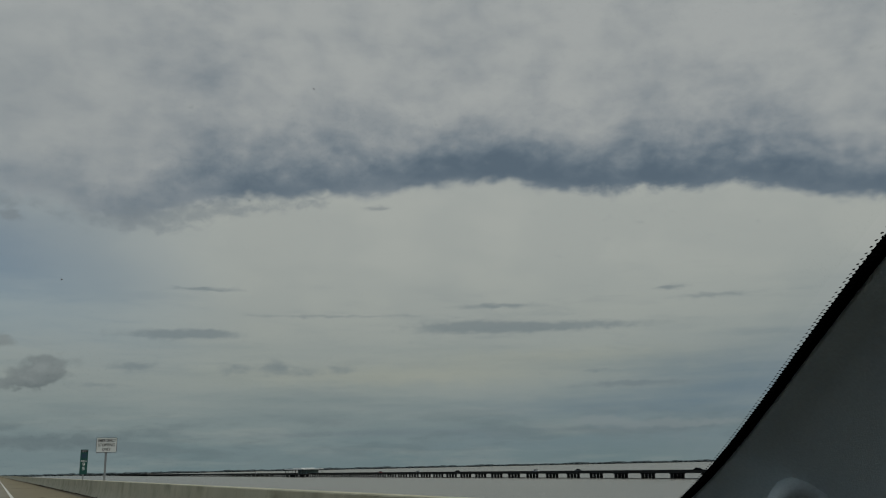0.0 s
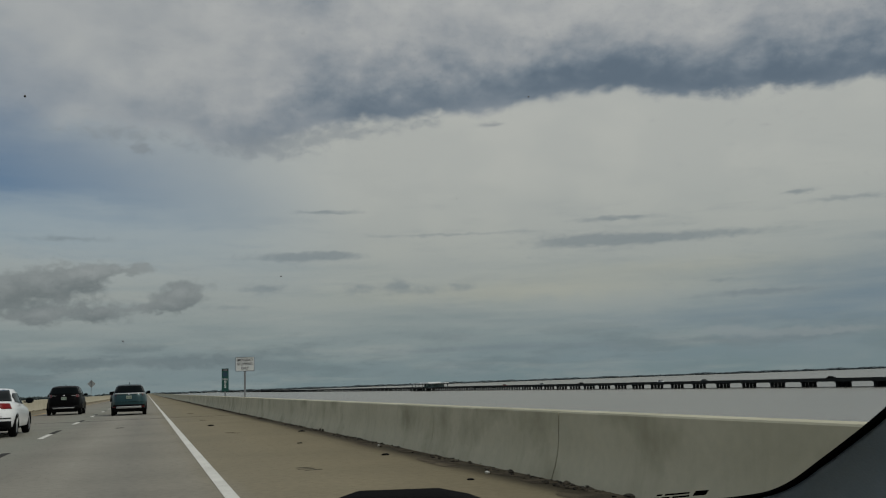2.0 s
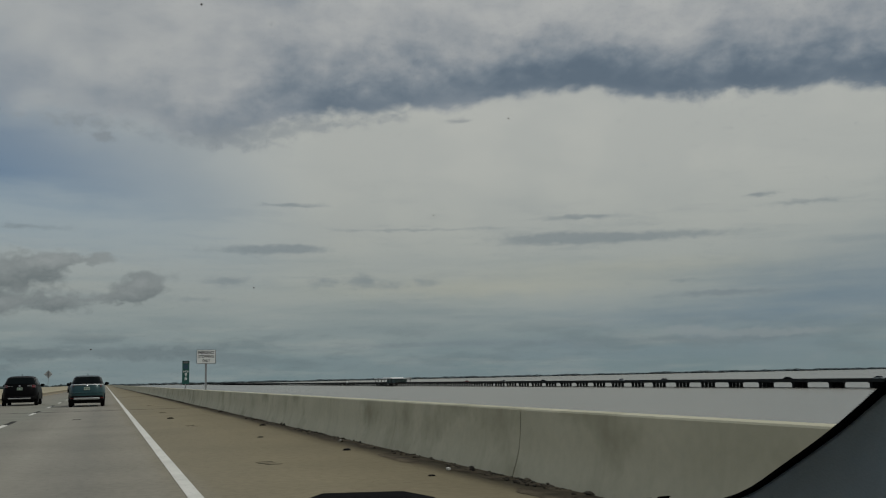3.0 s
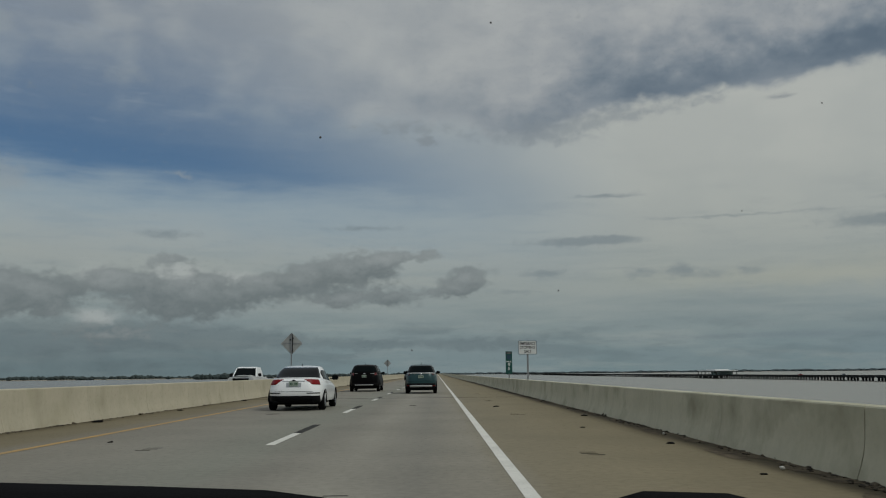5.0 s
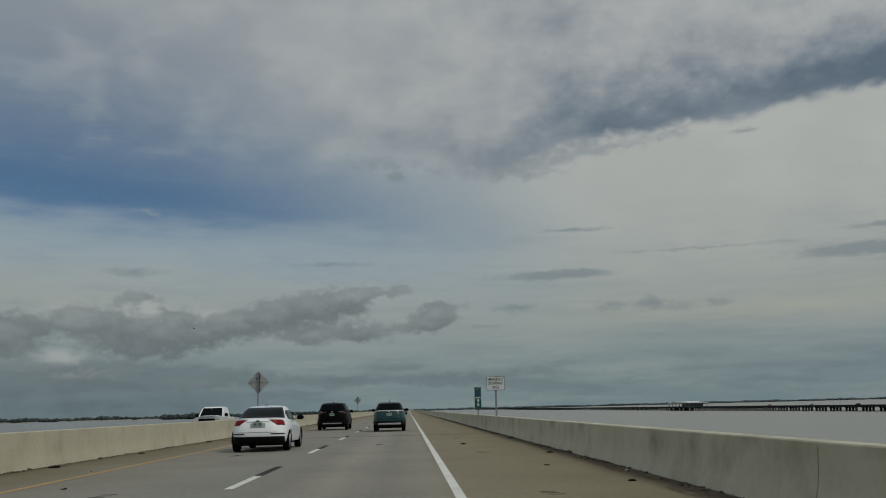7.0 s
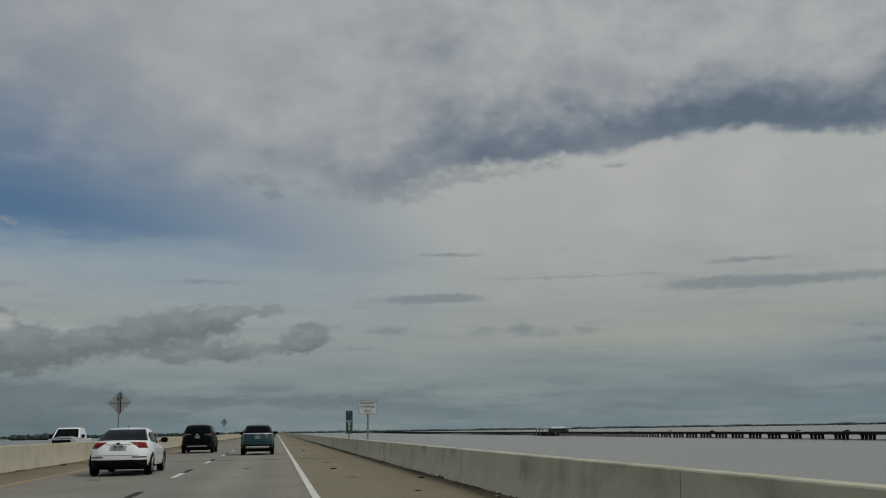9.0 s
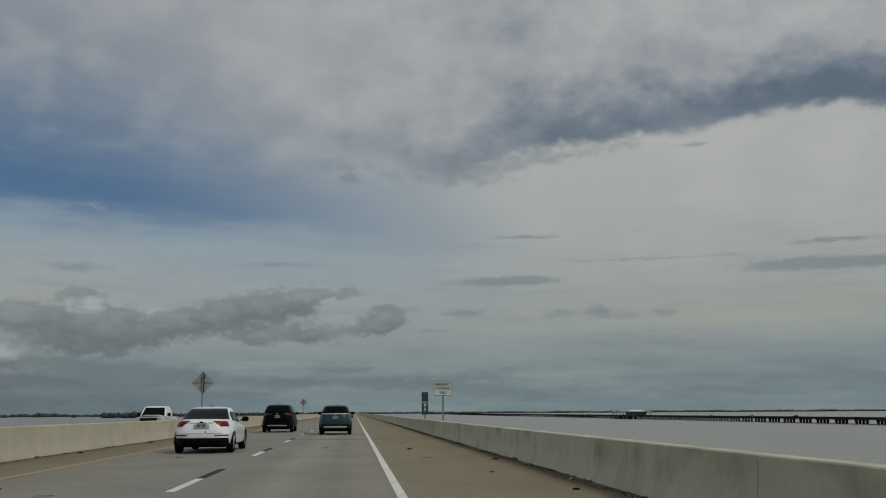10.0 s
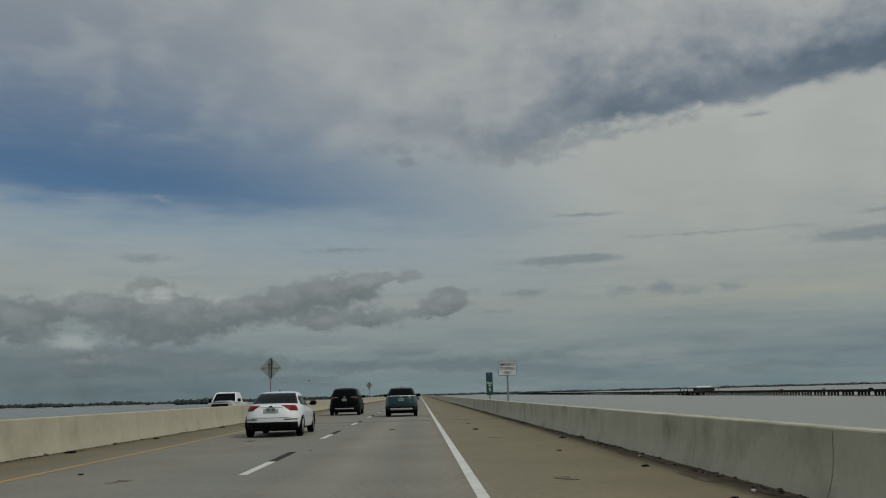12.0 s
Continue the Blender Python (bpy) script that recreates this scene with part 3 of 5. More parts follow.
def strip(name, mat, x0, x1, y0, y1, label, z=.004, wobble=0.0, n=1):
    rows = []
    for i in range(n + 1):
        y = y0 + (y1 - y0) * i / n
        w0 = wobble * (noise.noise(Vector((x0 * 3, y * .9, 1))) + .6 * noise.noise(Vector((x0, y * 3.1, 4))))
        rows.append([(x0 + w0, y, z), (x1, y, z)])
    return tagged(link(name, grid(rows), mat), label, name.replace("_", " "), kind="structure")


def build_markings():
    strip("edge_line_white", M_PAINT, .68, .83, -60, 3500, "solid white painted edge line on the roadway")
    strip("edge_line_yellow", M_YELLOW, -6.88, -6.72, -60, 3500, "faded yellow painted edge line on the roadway")
    white = boxed(-.075, .075, 0, 2.9, .001, .005)
    black = boxed(-.085, .085, 2.9, 5.9, .001, .0045)
    first = None
    y = 15.2 - 12.19 * 5
    while y < 700:
        if first is None:
            first = thing("lane_dash", pose(-2.9, y, 0), "white lane dash with a black contrast block on concrete", "road marking", "lane dashes between the lanes")
            part("white_block", white, M_PAINT, first)
            part("black_block", black, M_BLACK_TAPE, first, "black contrast block")
        else:
            copy_thing(first, pose(-2.9, y, 0))
        y += 12.19


def build_grime():
    rng = random.Random(4)
    # dirt line at the feet of the barriers
    strip("dirt_line", M_GRIME, RIGHT_WALL - .19, RIGHT_WALL + .03, -5, 190, "dark grit and litter gathered along the barrier foot", z=.006, wobble=.20, n=1900)
    strip("dirt_line", M_GRIME, LEFT_WALL + .06, LEFT_WALL - .02, 4, 160, "dark grit and litter gathered along the barrier foot", z=.006, wobble=.14, n=900)

    def stain(x, y, rx, ry):
        bm = bmesh.new()
        c = bm.verts.new((0, 0, 0))
        ring = []
        n = 26
        for i in range(n):
            a = 2 * math.pi * i / n
            r = 1 + .45 * noise.noise(Vector((math.cos(a) * 1.7 + x, math.sin(a) * 1.7 + y, 2)))
            ring.append(bm.verts.new((rx * r * math.cos(a), ry * r * math.sin(a), 0)))
        for i in range(n):
            bm.faces.new((c, ring[i], ring[(i + 1) % n]))
        ob = link("stain", bm, M_GRIME)
        ob.location = (x, y, .005)
        tagged(ob, "dark dirt stain lying on the concrete shoulder", "stain", "dirt stains by the barrier")

    for x, y, rx, ry in ((4.02, 9.6, .09, .30), (-8.85, 24, .12, .5), (3.92, 12.8, .20, .95), (4.0, 17.5, .15, .8), (3.9, 8.1, .16, .6), (4.02, 26, .14, 1.4)):
        stain(x, y, rx, ry)
    # torn tyre scraps and stones
    for k, (x, y, s) in enumerate(((-8.75, 23.3, .16), (-8.7, 30.5, .10), (3.6, 14.6, .09), (3.5, 10.2, .05), (2.9, 19, .06), (-5.9, 16.2, .06), (3.75, 24, .10), (-8.8, 41, .15), (1.9, 31, .12))):
        bm = bmesh.new()
        bmesh.ops.create_icosphere(bm, subdivisions=2, radius=1)
        for v in bm.verts:
            d = 1 + .5 * noise.noise(v.co * 1.6 + Vector((k * 7, 0, 0)))
            v.co = Vector((v.co.x * d * s, v.co.y * d * s * .8, max(-.2, v.co.z) * d * s * .28))
        ob = link("tyre_scrap", bm, M_TYRE, smooth=True)
        ob.matrix_world = pose(x, y, s * .05, 0, 0, k * 50)
        tagged(ob, "torn black scrap of tyre lying on the shoulder", "debris", "scraps on the shoulders")
    # loose grit and small rubbish heaped against the feet of the barriers
    unit = bmesh.new()
    bmesh.ops.create_icosphere(unit, subdivisions=1, radius=1)
    unit.verts.index_update()
    vs, fs = [v.co.copy() for v in unit.verts], [[v.index for v in f.verts] for f in unit.faces]
    unit.free()
    for wall, sgn, count, y1 in ((RIGHT_WALL, -1, 2600, 120), (LEFT_WALL, 1, 1300, 110)):
        verts, faces = [], []
        for _ in range(count):
            y = 4 + (y1 - 4) * rng.random() ** 1.5
            clump = noise.noise(Vector((wall, y * .55, 3)))
            if rng.random() > .45 + 1.1 * clump:
                continue
            x = wall + sgn * (rng.random() ** 1.8 * (.20 + .30 * max(0, clump)) - .03)
            s = rng.uniform(.010, .034) * (2.4 if rng.random() < .07 else 1)
            a, b = rng.uniform(.7, 1.6), rng.uniform(.25, .6)
            k = len(verts)
            for v in vs:
                d = 1 + .5 * noise.noise(v * 1.5 + Vector((x * 9, y * 9, 0)))
                verts.append((x + v.x * s * d, y + v.y * s * a * d, .006 + (v.z + .5) * s * b * d))
            faces += [[k + q for q in f] for f in fs]
        me = bpy.data.meshes.new("grit")
        me.from_pydata(verts, [], faces)
        me.materials.append(M_GRIT)
        tagged(new("grit", me), "dark grit and crumbs heaped at the barrier foot", "grit", kind="stuff")
    for x, y in ((3.86, 10.6), (3.96, 16.5)):
        bm = bmesh.new()
        bmesh.ops.create_icosphere(bm, subdivisions=1, radius=.032)
        for v in bm.verts:
            v.co *= 1 + .4 * noise.noise(v.co * 20 + Vector((x, y, 0)))
            v.co.z *= .7
        ob = link("pale_stone", bm, M_PAINT)
        ob.location = (x, y, .03)
        tagged(ob, "small pale stone beside the barrier", "debris", "stones by the barrier")
    # short drilled slots, in clusters, and square deck patches
    for cx, cy in ((2.05, 13.0), (2.1, 25.2), (1.95, 37.4), (-1.1, 8.6), (-4.7, 14.6), (-1.0, 33), (2.05, 49.6), (-5.0, 27)):
        for i in range(3):
            bm = boxed(-.12, .12, -.014, .014, .001, .005)
            ob = link("deck_slot", bm, M_BLACK_TAPE)
            ob.matrix_world = pose(cx + rng.uniform(-.1, .1), cy + (i - 1) * .22, 0, 0, 0, rng.uniform(-6, 6))
            tagged(ob, "short dark filled slot cut into the concrete deck", "road mark", "slots in the deck")


def build_water():
    ring_r = [0, 60, 200, 600, 1500, 3000, 4900]
    rows = []
    for r in ring_r:
        rows.append([(r * math.cos(2 * math.pi * i / 48), r * math.sin(2 * math.pi * i / 48), WATER_Z) for i in range(48)])
    bm = weld(grid(rows, closed=True))
    tagged(link("water", bm, M_WATER), "dull grey bay water with small ripples", "water", kind="structure")


def build_shore(name, pts, height, label, seed, slim=1.0, gap=.55):
    """A long low belt of trees: many overlapping crowns along a far shore."""
    rng = random.Random(seed)
    unit = bmesh.new()
    bmesh.ops.create_icosphere(unit, subdivisions=1, radius=1)
    vs = [v.co.copy() for v in unit.verts]
    unit.verts.index_update()
    fs = [[v.index for v in f.verts] for f in unit.faces]
    unit.free()
    verts, faces = [], []
    for (x0, y0), (x1, y1) in zip(pts, pts[1:]):
        n = int(math.hypot(x1 - x0, y1 - y0) / (height * gap))
        for i in range(n):
            f = (i + rng.random()) / n
            big = .74 + .30 * noise.noise(Vector((x0 + (x1 - x0) * f, y0 + (y1 - y0) * f, 0)) * .012) + rng.uniform(-.22, .2)
            h = height * max(.3, big)
            w = height * rng.uniform(1.0, 2.6) * slim
            c = Vector((x0 + (x1 - x0) * f + rng.uniform(-20, 20), y0 + (y1 - y0) * f + rng.uniform(-20, 20), WATER_Z + h * .45))
            k = len(verts)
            for v in vs:
                verts.append((c.x + v.x * w, c.y + v.y * w, c.z + v.z * h * .55 * rng.uniform(.9, 1.1)))
            faces += [[k + j for j in f_] for f_ in fs]
    me = bpy.data.meshes.new(name)
    me.from_pydata(verts, [], faces)
    me.materials.append(M_WOODS_HAZED if name == "woods_far" else M_WOODS)
    tagged(new(name, me), label, "woods", kind="stuff")


def build_land(name, pts, z, width):
    rows = []
    for (x, y) in pts:
        d = Vector((x, y)).normalized()
        rows.append([(x - d.x * 30, y - d.y * 30, WATER_Z - 2), (x - d.x * 22, y - d.y * 22, z), (x + d.x * width, y + d.y * width, z), (x + d.x * width, y + d.y * width, WATER_Z - 2)])
    tagged(link(name, grid(rows), M_SAND), "low sandy shore under far trees", "shore", kind="structure")


def arc(r, a0, a1, n=8):
    return [(r * math.sin(radians(a0 + (a1 - a0) * i / n)), r * math.cos(radians(a0 + (a1 - a0) * i / n))) for i in range(n + 1)]


def build_distance():
    far = arc(4300, 0.5, 75, 14)
    build_land("shore_far", far, WATER_Z + 1.0, 200)
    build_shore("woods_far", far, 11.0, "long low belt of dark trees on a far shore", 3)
    near = arc(2300, -60, -0.5, 12)
    build_land("shore_near", near, WATER_Z + 1.5, 250)
    build_shore("woods_near", near, 11.0, "dark green belt of trees on the shore across the water", 5, .45, .3)
    build_shore("tall_grove", arc(1900, -14.6, -11.4, 3), 13.0, "dark grove of taller trees on the near shore", 8, .30, .16)


# ---------------------------------------------------------------- old bridge across the water
OLD_X, OLD_DECK = 285.0, WATER_Z + 3.25


def build_old_bridge():
    bridge = thing("old_bridge", pose(OLD_X, 0, WATER_Z), "long low dark concrete bridge on rows of piles standing in water", "bridge")
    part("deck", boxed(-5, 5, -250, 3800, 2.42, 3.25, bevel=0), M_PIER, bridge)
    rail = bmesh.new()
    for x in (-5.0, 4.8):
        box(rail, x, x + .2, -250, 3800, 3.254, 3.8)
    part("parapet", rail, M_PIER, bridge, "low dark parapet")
    # thin dark strip along the waterline between the pile bents
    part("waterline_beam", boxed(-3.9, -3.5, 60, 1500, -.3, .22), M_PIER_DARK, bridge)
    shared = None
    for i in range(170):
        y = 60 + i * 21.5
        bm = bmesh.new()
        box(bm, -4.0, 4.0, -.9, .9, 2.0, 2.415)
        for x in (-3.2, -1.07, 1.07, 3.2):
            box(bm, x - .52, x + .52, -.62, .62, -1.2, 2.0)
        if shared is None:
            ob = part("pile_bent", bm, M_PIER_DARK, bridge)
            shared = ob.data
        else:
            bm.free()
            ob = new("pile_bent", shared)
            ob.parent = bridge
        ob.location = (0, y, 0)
    # wide pavilion on the old bridge
    hut = thing("pier_pavilion", pose(OLD_X - 2, 905, OLD_DECK), "low open pavilion with a flat pale roof on the old bridge", "pavilion")
    part("floor_slab", boxed(-14, 9, -36, 36, -1.0, .06), M_PIER_DARK, hut)
    part("roof", boxed(-13, 8, -32, 32, 3.9, 4.7, bevel=.12), M_ROOF, hut, "flat pale roof")
    part("upper_roof", boxed(-9, 5, -14, 14, 4.7, 5.6, bevel=.12), M_ROOF, hut, "raised pale roof")
    part("wall", boxed(-6, 6, -22, 8, .06, 3.9), M_HUT, hut, "dull blue-green wall")
    for x in (-12.6, 7.1):
        for y in range(-30, 32, 12):
            part("post", boxed(x, x + .5, y, y + .5, .06, 3.9), M_PIER_DARK, hut)
    for x in (-13.5, -9.0):
        for y in range(-34, 36, 11):
            part("pile", boxed(x, x + 1, y, y + 1, -5.5, -1.0), M_PIER_DARK, hut)


build_deck()
build_barrier("barrier_near", RIGHT_WALL, 1, M_BARRIER, "stained grey concrete bridge barrier with sloped foot")
build_barrier("barrier_median", LEFT_WALL, -1, M_BARRIER_SUN, "concrete median barrier with sloped foot, in a sunlit tan tone", 1.18)
build_markings()
build_grime()
build_water()
build_distance()
build_old_bridge()


def build_opposite():
    """The other carriageway, a little lower behind the median barrier."""
    road = tagged(new("road_opposite"), "grey concrete roadway of the opposite direction behind the median", "road", kind="structure")
    part("deck_slab", boxed(-21.5, LEFT_WALL - .52, -60, 3900, -.45, -.12), M_DECK, road)
    part("kerb", boxed(-21.5, -21.2, -60, 3900, -.118, .28), M_BARRIER_SUN, road)


build_opposite()


# ---------------------------------------------------------------- vehicles
class Shell:
    """A car body as a stack of rounded outlines: (z at tail, z at nose, y tail, y nose, half-width, squareness). The tail is at y = 0."""

    def __init__(self, levels):
        self.levels = np.array(levels, float)

    def params(self, s):
        lv = self.levels
        s = min(max(s, 0.0), len(lv) - 1.0)
        i = min(int(s), len(lv) - 2)
        f = s - i
        p0, p1, p2, p3 = lv[max(i - 1, 0)], lv[i], lv[i + 1], lv[min(i + 2, len(lv) - 1)]
        return p1 + .5 * f * (p2 - p0 + f * (2 * p0 - 5 * p1 + 4 * p2 - p3 + f * (3 * (p1 - p2) + p3 - p0)))

    def point(self, s, a):
        zr, zf, yr, yf, hw, n = self.params(s)
        th = 2 * math.pi * a
        c, sn = math.cos(th), math.sin(th)
        x = hw * math.copysign(abs(sn) ** (2 / n), sn)
        hl = (yf - yr) / 2
        y = (yr + yf) / 2 - hl * math.copysign(abs(c) ** (2 / n), c)
        f = (y - yr) / max(yf - yr, 1e-6)
        bow = .035 * (x / max(hw, .01)) ** 2 * (1 - f) ** 8
        return Vector((x, y + bow, zr + (zf - zr) * f))

    def around(self, s, x):
        """The turn a at which the tail side of level s lies at x."""
        hw, n = self.params(s)[4:6]
        k = min(abs(x) / hw, .9999)
        a = math.asin(k ** (n / 2)) / (2 * math.pi)
        return a if x >= 0 else -a

    def along(self, s, y):
        """The turn a at which the right flank of level s lies at y."""
        zr, zf, yr, yf, hw, n = self.params(s)
        c = ((yr + yf) / 2 - y) / ((yf - yr) / 2)
        c = max(-.9999, min(.9999, c))
        return math.acos(math.copysign(abs(c) ** (n / 2), c)) / (2 * math.pi)

    def skin(self, s0, s1, per=3, na=88, cap=False):
        n = max(1, round((s1 - s0) * per))
        turns = [(i + .5 * math.sin(4 * math.pi * i / na) * 1.2) / na for i in range(na)]
        rows = [[self.point(s0 + (s1 - s0) * i / n, a) for a in turns] for i in range(n + 1)]
        bm = grid(rows, closed=True)
        bm.verts.ensure_lookup_table()
        if cap:
            bm.faces.new([bm.verts[len(bm.verts) - na + i] for i in range(na)])
        return bm

    def panel(self, s0, s1, edges, lift=.006, ns=8, na=14, thick=.012):
        """A plate that follows the skin between levels s0 and s1; edges(s) gives its first and last turn."""
        outer, inner = [], []
        for i in range(ns + 1):
            s = s0 + (s1 - s0) * i / ns
            a0, a1 = edges(s)
            ro, ri = [], []
            for j in range(na + 1):
                a = a0 + (a1 - a0) * j / na
                p = self.point(s, a)
                d = (self.point(s, a + 1e-3) - self.point(s, a - 1e-3)).cross(self.point(s + .02, a) - self.point(s - .02, a))
                d = d.normalized() if d.length > 1e-9 else Vector((0, -1, 0))
                if d.dot(p - Vector((0, 2.2, .8))) < 0:
                    d = -d
                ro.append(p + d * lift)
                ri.append(p + d * (lift - thick))
            outer.append(ro + ri[::-1])
        bm = grid(outer, closed=True)
        bm.verts.ensure_lookup_table()
        k = 2 * (na + 1)
        for base in (0, ns * k):
            for j in range(na):
                bm.faces.new([bm.verts[base + q] for q in (j, j + 1, k - 2 - j, k - 1 - j)])
        return bm


SEDAN = [(.24, .20, .30, 4.60, .78, 5), (.30, .25, .10, 4.76, .87, 5), (.44, .38, .02, 4.84, .905, 5), (.62, .54, .00, 4.85, .915, 5), (.80, .66, .03, 4.82, .905, 4.6),
         (.92, .73, .07, 4.76, .885, 4.4), (1.01, .78, .12, 4.66, .855, 4.2), (1.045, .84, .24, 4.40, .815, 4.0), (1.075, .95, .50, 3.75, .795, 4.0), (1.20, 1.15, .84, 3.30, .735, 3.8),
         (1.33, 1.33, 1.22, 2.85, .665, 3.6), (1.415, 1.425, 1.62, 2.45, .57, 3.2), (1.45, 1.455, 1.95, 2.15, .25, 2.6)]
SUV = [(.30, .26, .28, 4.35, .78, 5), (.36, .32, .10, 4.46, .87, 5), (.48, .44, .02, 4.55, .900, 5), (.66, .60, .00, 4.56, .910, 5), (.84, .78, .02, 4.52, .908, 4.8),
       (.98, .92, .05, 4.45, .895, 4.6), (1.08, .98, .08, 4.20, .875, 4.4), (1.15, 1.06, .11, 3.80, .845, 4.2), (1.28, 1.26, .20, 3.45, .790, 4.0), (1.43, 1.44, .33, 3.05, .725, 3.8),
       (1.56, 1.57, .47, 2.70, .660, 3.6), (1.63, 1.64, .72, 2.30, .55, 3.2), (1.66, 1.665, 1.2, 1.8, .25, 2.6)]
BIG_SUV = [(r[0] * 1.06, r[1] * 1.06, r[2] * (.8 if i > 6 else 1), r[3] * 1.09, r[4] * 1.085 + (.03 if 7 <= i <= 10 else 0), r[5] + .8) for i, r in enumerate(SUV)]


def wheel(parent, x, y, radius, side):
    hub = new("wheel")
    hub.parent = parent
    hub.location = (x, y, radius)
    w = .105
    tyre = lathe([(radius * .66, -w), (radius * .90, -w), (radius * .985, -w * .8), (radius, -w * .35), (radius, w * .35), (radius * .985, w * .8), (radius * .90, w), (radius * .66, w)], 28)
    tread = part("tyre", tyre, M_TYRE, hub, smooth=True)
    rim = bmesh.new()
    o = side * w
    for k in range(5):
        m = Matrix.Rotation(2 * math.pi * k / 5, 4, "X")
        box(rim, o * .35, o * .78, -.035, .035, .03, radius * .64, m=m)
    ring = lathe([(radius * .67, o * .9), (radius * .60, o * .75), (radius * .60, -o * .6)], 28)
    hub_disc = lathe([(.001, o * .82), (.06, o * .80), (.07, o * .4)], 14)
    back = lathe([(.001, o * .1), (radius * .6, o * .1)], 24)
    for extra in (ring, hub_disc, back):
        me = bpy.data.meshes.new("tmp")
        extra.to_mesh(me)
        rim.from_mesh(me)
        bpy.data.meshes.remove(me)
        extra.free()
    part("rim", rim, M_RIM, hub)
    return tread


def build_car(name, m, label, levels, paint, style, category="car", wheel_r=.335, group=""):
    car = thing(name, m, label, category, group)
    sh = Shell(levels)
    top = len(levels) - 1
    paint = PAINTS[paint]
    suv = style != "sedan"
    base = 7  # shoulder level
    part("body", sh.skin(1.0, base + .05, 3), paint, car, smooth=True)
    part("cabin", sh.skin(base + .05, top, 4, cap=True), paint, car, smooth=True)
    part("underbody", boxed(-.76, .76, .35, levels[1][3] - .3, .19, .42, bevel=.05), M_PLASTIC, car)
    half = levels[3][4]
    # glass
    g0, g1 = (7.15, 10.55) if not suv else (7.30, 10.25)
    inset = .065 if not suv else .055

    def rear_edges(s):
        w = sh.params(s)[4] - inset
        return sh.around(s, -w), sh.around(s, w)

    part("rear_window", sh.panel(g0 + (.55 if not suv else 0), g1, rear_edges, .008), M_GLASS, car, "dark tinted rear window", smooth=True)
    spans = [(1.25, 2.35), (2.43, 3.15)] if not suv else [(.62, 1.15), (1.23, 2.05), (2.13, 3.05)]
    for side in (1, -1):
        for q0, q1 in spans:
            def flank(s, q0=q0, q1=q1, side=side):
                yr, yf = sh.params(s)[2:4]
                lo, hi = max(q0, yr + .42), min(q1, yf - .40)
                hi = max(hi, lo + .02)
                a0, a1 = sh.along(s, lo), sh.along(s, hi)
                return (a0, a1) if side > 0 else (-a0, -a1)
            part("side_window", sh.panel(7.5, 9.7, flank, .007, na=6), M_GLASS, car, "dark side window", smooth=True)

    def front_edges(s):
        w = sh.params(s)[4] - .08
        return .5 - sh.around(s, w), .5 + sh.around(s, w)

    part("windscreen", sh.panel(7.9, 10.3, front_edges, .007), M_GLASS, car, "dark windscreen", smooth=True)
    # tail
    if style == "sedan":
        lamp = lambda side: (lambda s: (side * sh.around(s, .33 + .16 * (5.85 - s)), side * sh.along(s, .46)))
        for side in (1, -1):
            part("tail_light", sh.panel(4.25, 5.85, lamp(side), .010, ns=6, na=20), M_RED, car, "red wrap-round tail light", smooth=True)
            part("reflector", sh.panel(2.62, 2.78, lambda s, side=side: (side * sh.around(s, .42), side * sh.around(s, .80)), .010, ns=2, na=10), M_PLASTIC, car, "thin dark bumper vent")
            part("exhaust", boxed(side * .58 - .07, side * .58 + .07, .03, .16, .26, .31, bevel=.02), M_PLASTIC, car, "dark exhaust tip")
        part("lower_bumper", sh.panel(.6, 2.25, lambda s: (sh.around(s, -.80), sh.around(s, .80)), .012, ns=6, na=24), M_PLASTIC, car, "black lower bumper", smooth=True)
        part("boot_lid_seam", sh.panel(2.95, 3.0, lambda s: (sh.around(s, -.60), sh.around(s, .60)), .004, ns=1, na=18, thick=.003), M_PLASTIC, car, "thin dark boot lid seam")
        part("boot_trim", sh.panel(5.12, 5.30, lambda s: (sh.around(s, -.36), sh.around(s, .36)), .014, ns=1, na=12), M_CHROME, car, "slim bright boot trim")
        # no hollow here: the silver tone paints the shade of a plate recess
        part("plate_recess", sh.panel(3.7, 4.75, lambda s: (sh.around(s, -.24), sh.around(s, .24)), .003, ns=4, na=10, thick=.003), PAINTS["silver"], car, "flush silver panel painted as a shaded plate recess")
        plate_z = .86
        badge_z = .955
        part("spoiler_lip", sh.panel(6.3, 6.75, lambda s: (sh.around(s, -.70), sh.around(s, .70)), .02, ns=4, na=20, thick=.03), paint, car, smooth=True)
    elif style == "tall":
        for side in (1, -1):
            part("tail_light", sh.panel(5.5, 7.25, lambda s, side=side: (side * sh.around(s, sh.params(s)[4] - .22), side * sh.along(s, sh.params(s)[2] + .22)), .014, ns=10, na=8), M_RED_DARK, car, "red corner tail light beside the silver bar", smooth=True)
            part("reflector", sh.panel(1.75, 2.0, lambda s, side=side: (side * sh.around(s, .66), side * sh.around(s, .82)), .012, ns=2, na=6), M_RED, car, "small red reflector")
        part("tailgate_bar", sh.panel(6.75, 7.2, lambda s: (sh.around(s, -.78), sh.around(s, .78)), .035, ns=3, na=18, thick=.04), M_SILVER, car, "bright silver bar across the tailgate", smooth=True)
        part("lower_bumper", sh.panel(.8, 2.6, lambda s: (sh.around(s, -.80), sh.around(s, .80)), .012, ns=6, na=24), M_PLASTIC, car, "black lower bumper", smooth=True)
        part("skid_plate", sh.panel(1.35, 2.05, lambda s: (sh.around(s, -.62), sh.around(s, .62)), .03, ns=3, na=18, thick=.03), M_SILVER, car, "silver bumper skid plate", smooth=True)
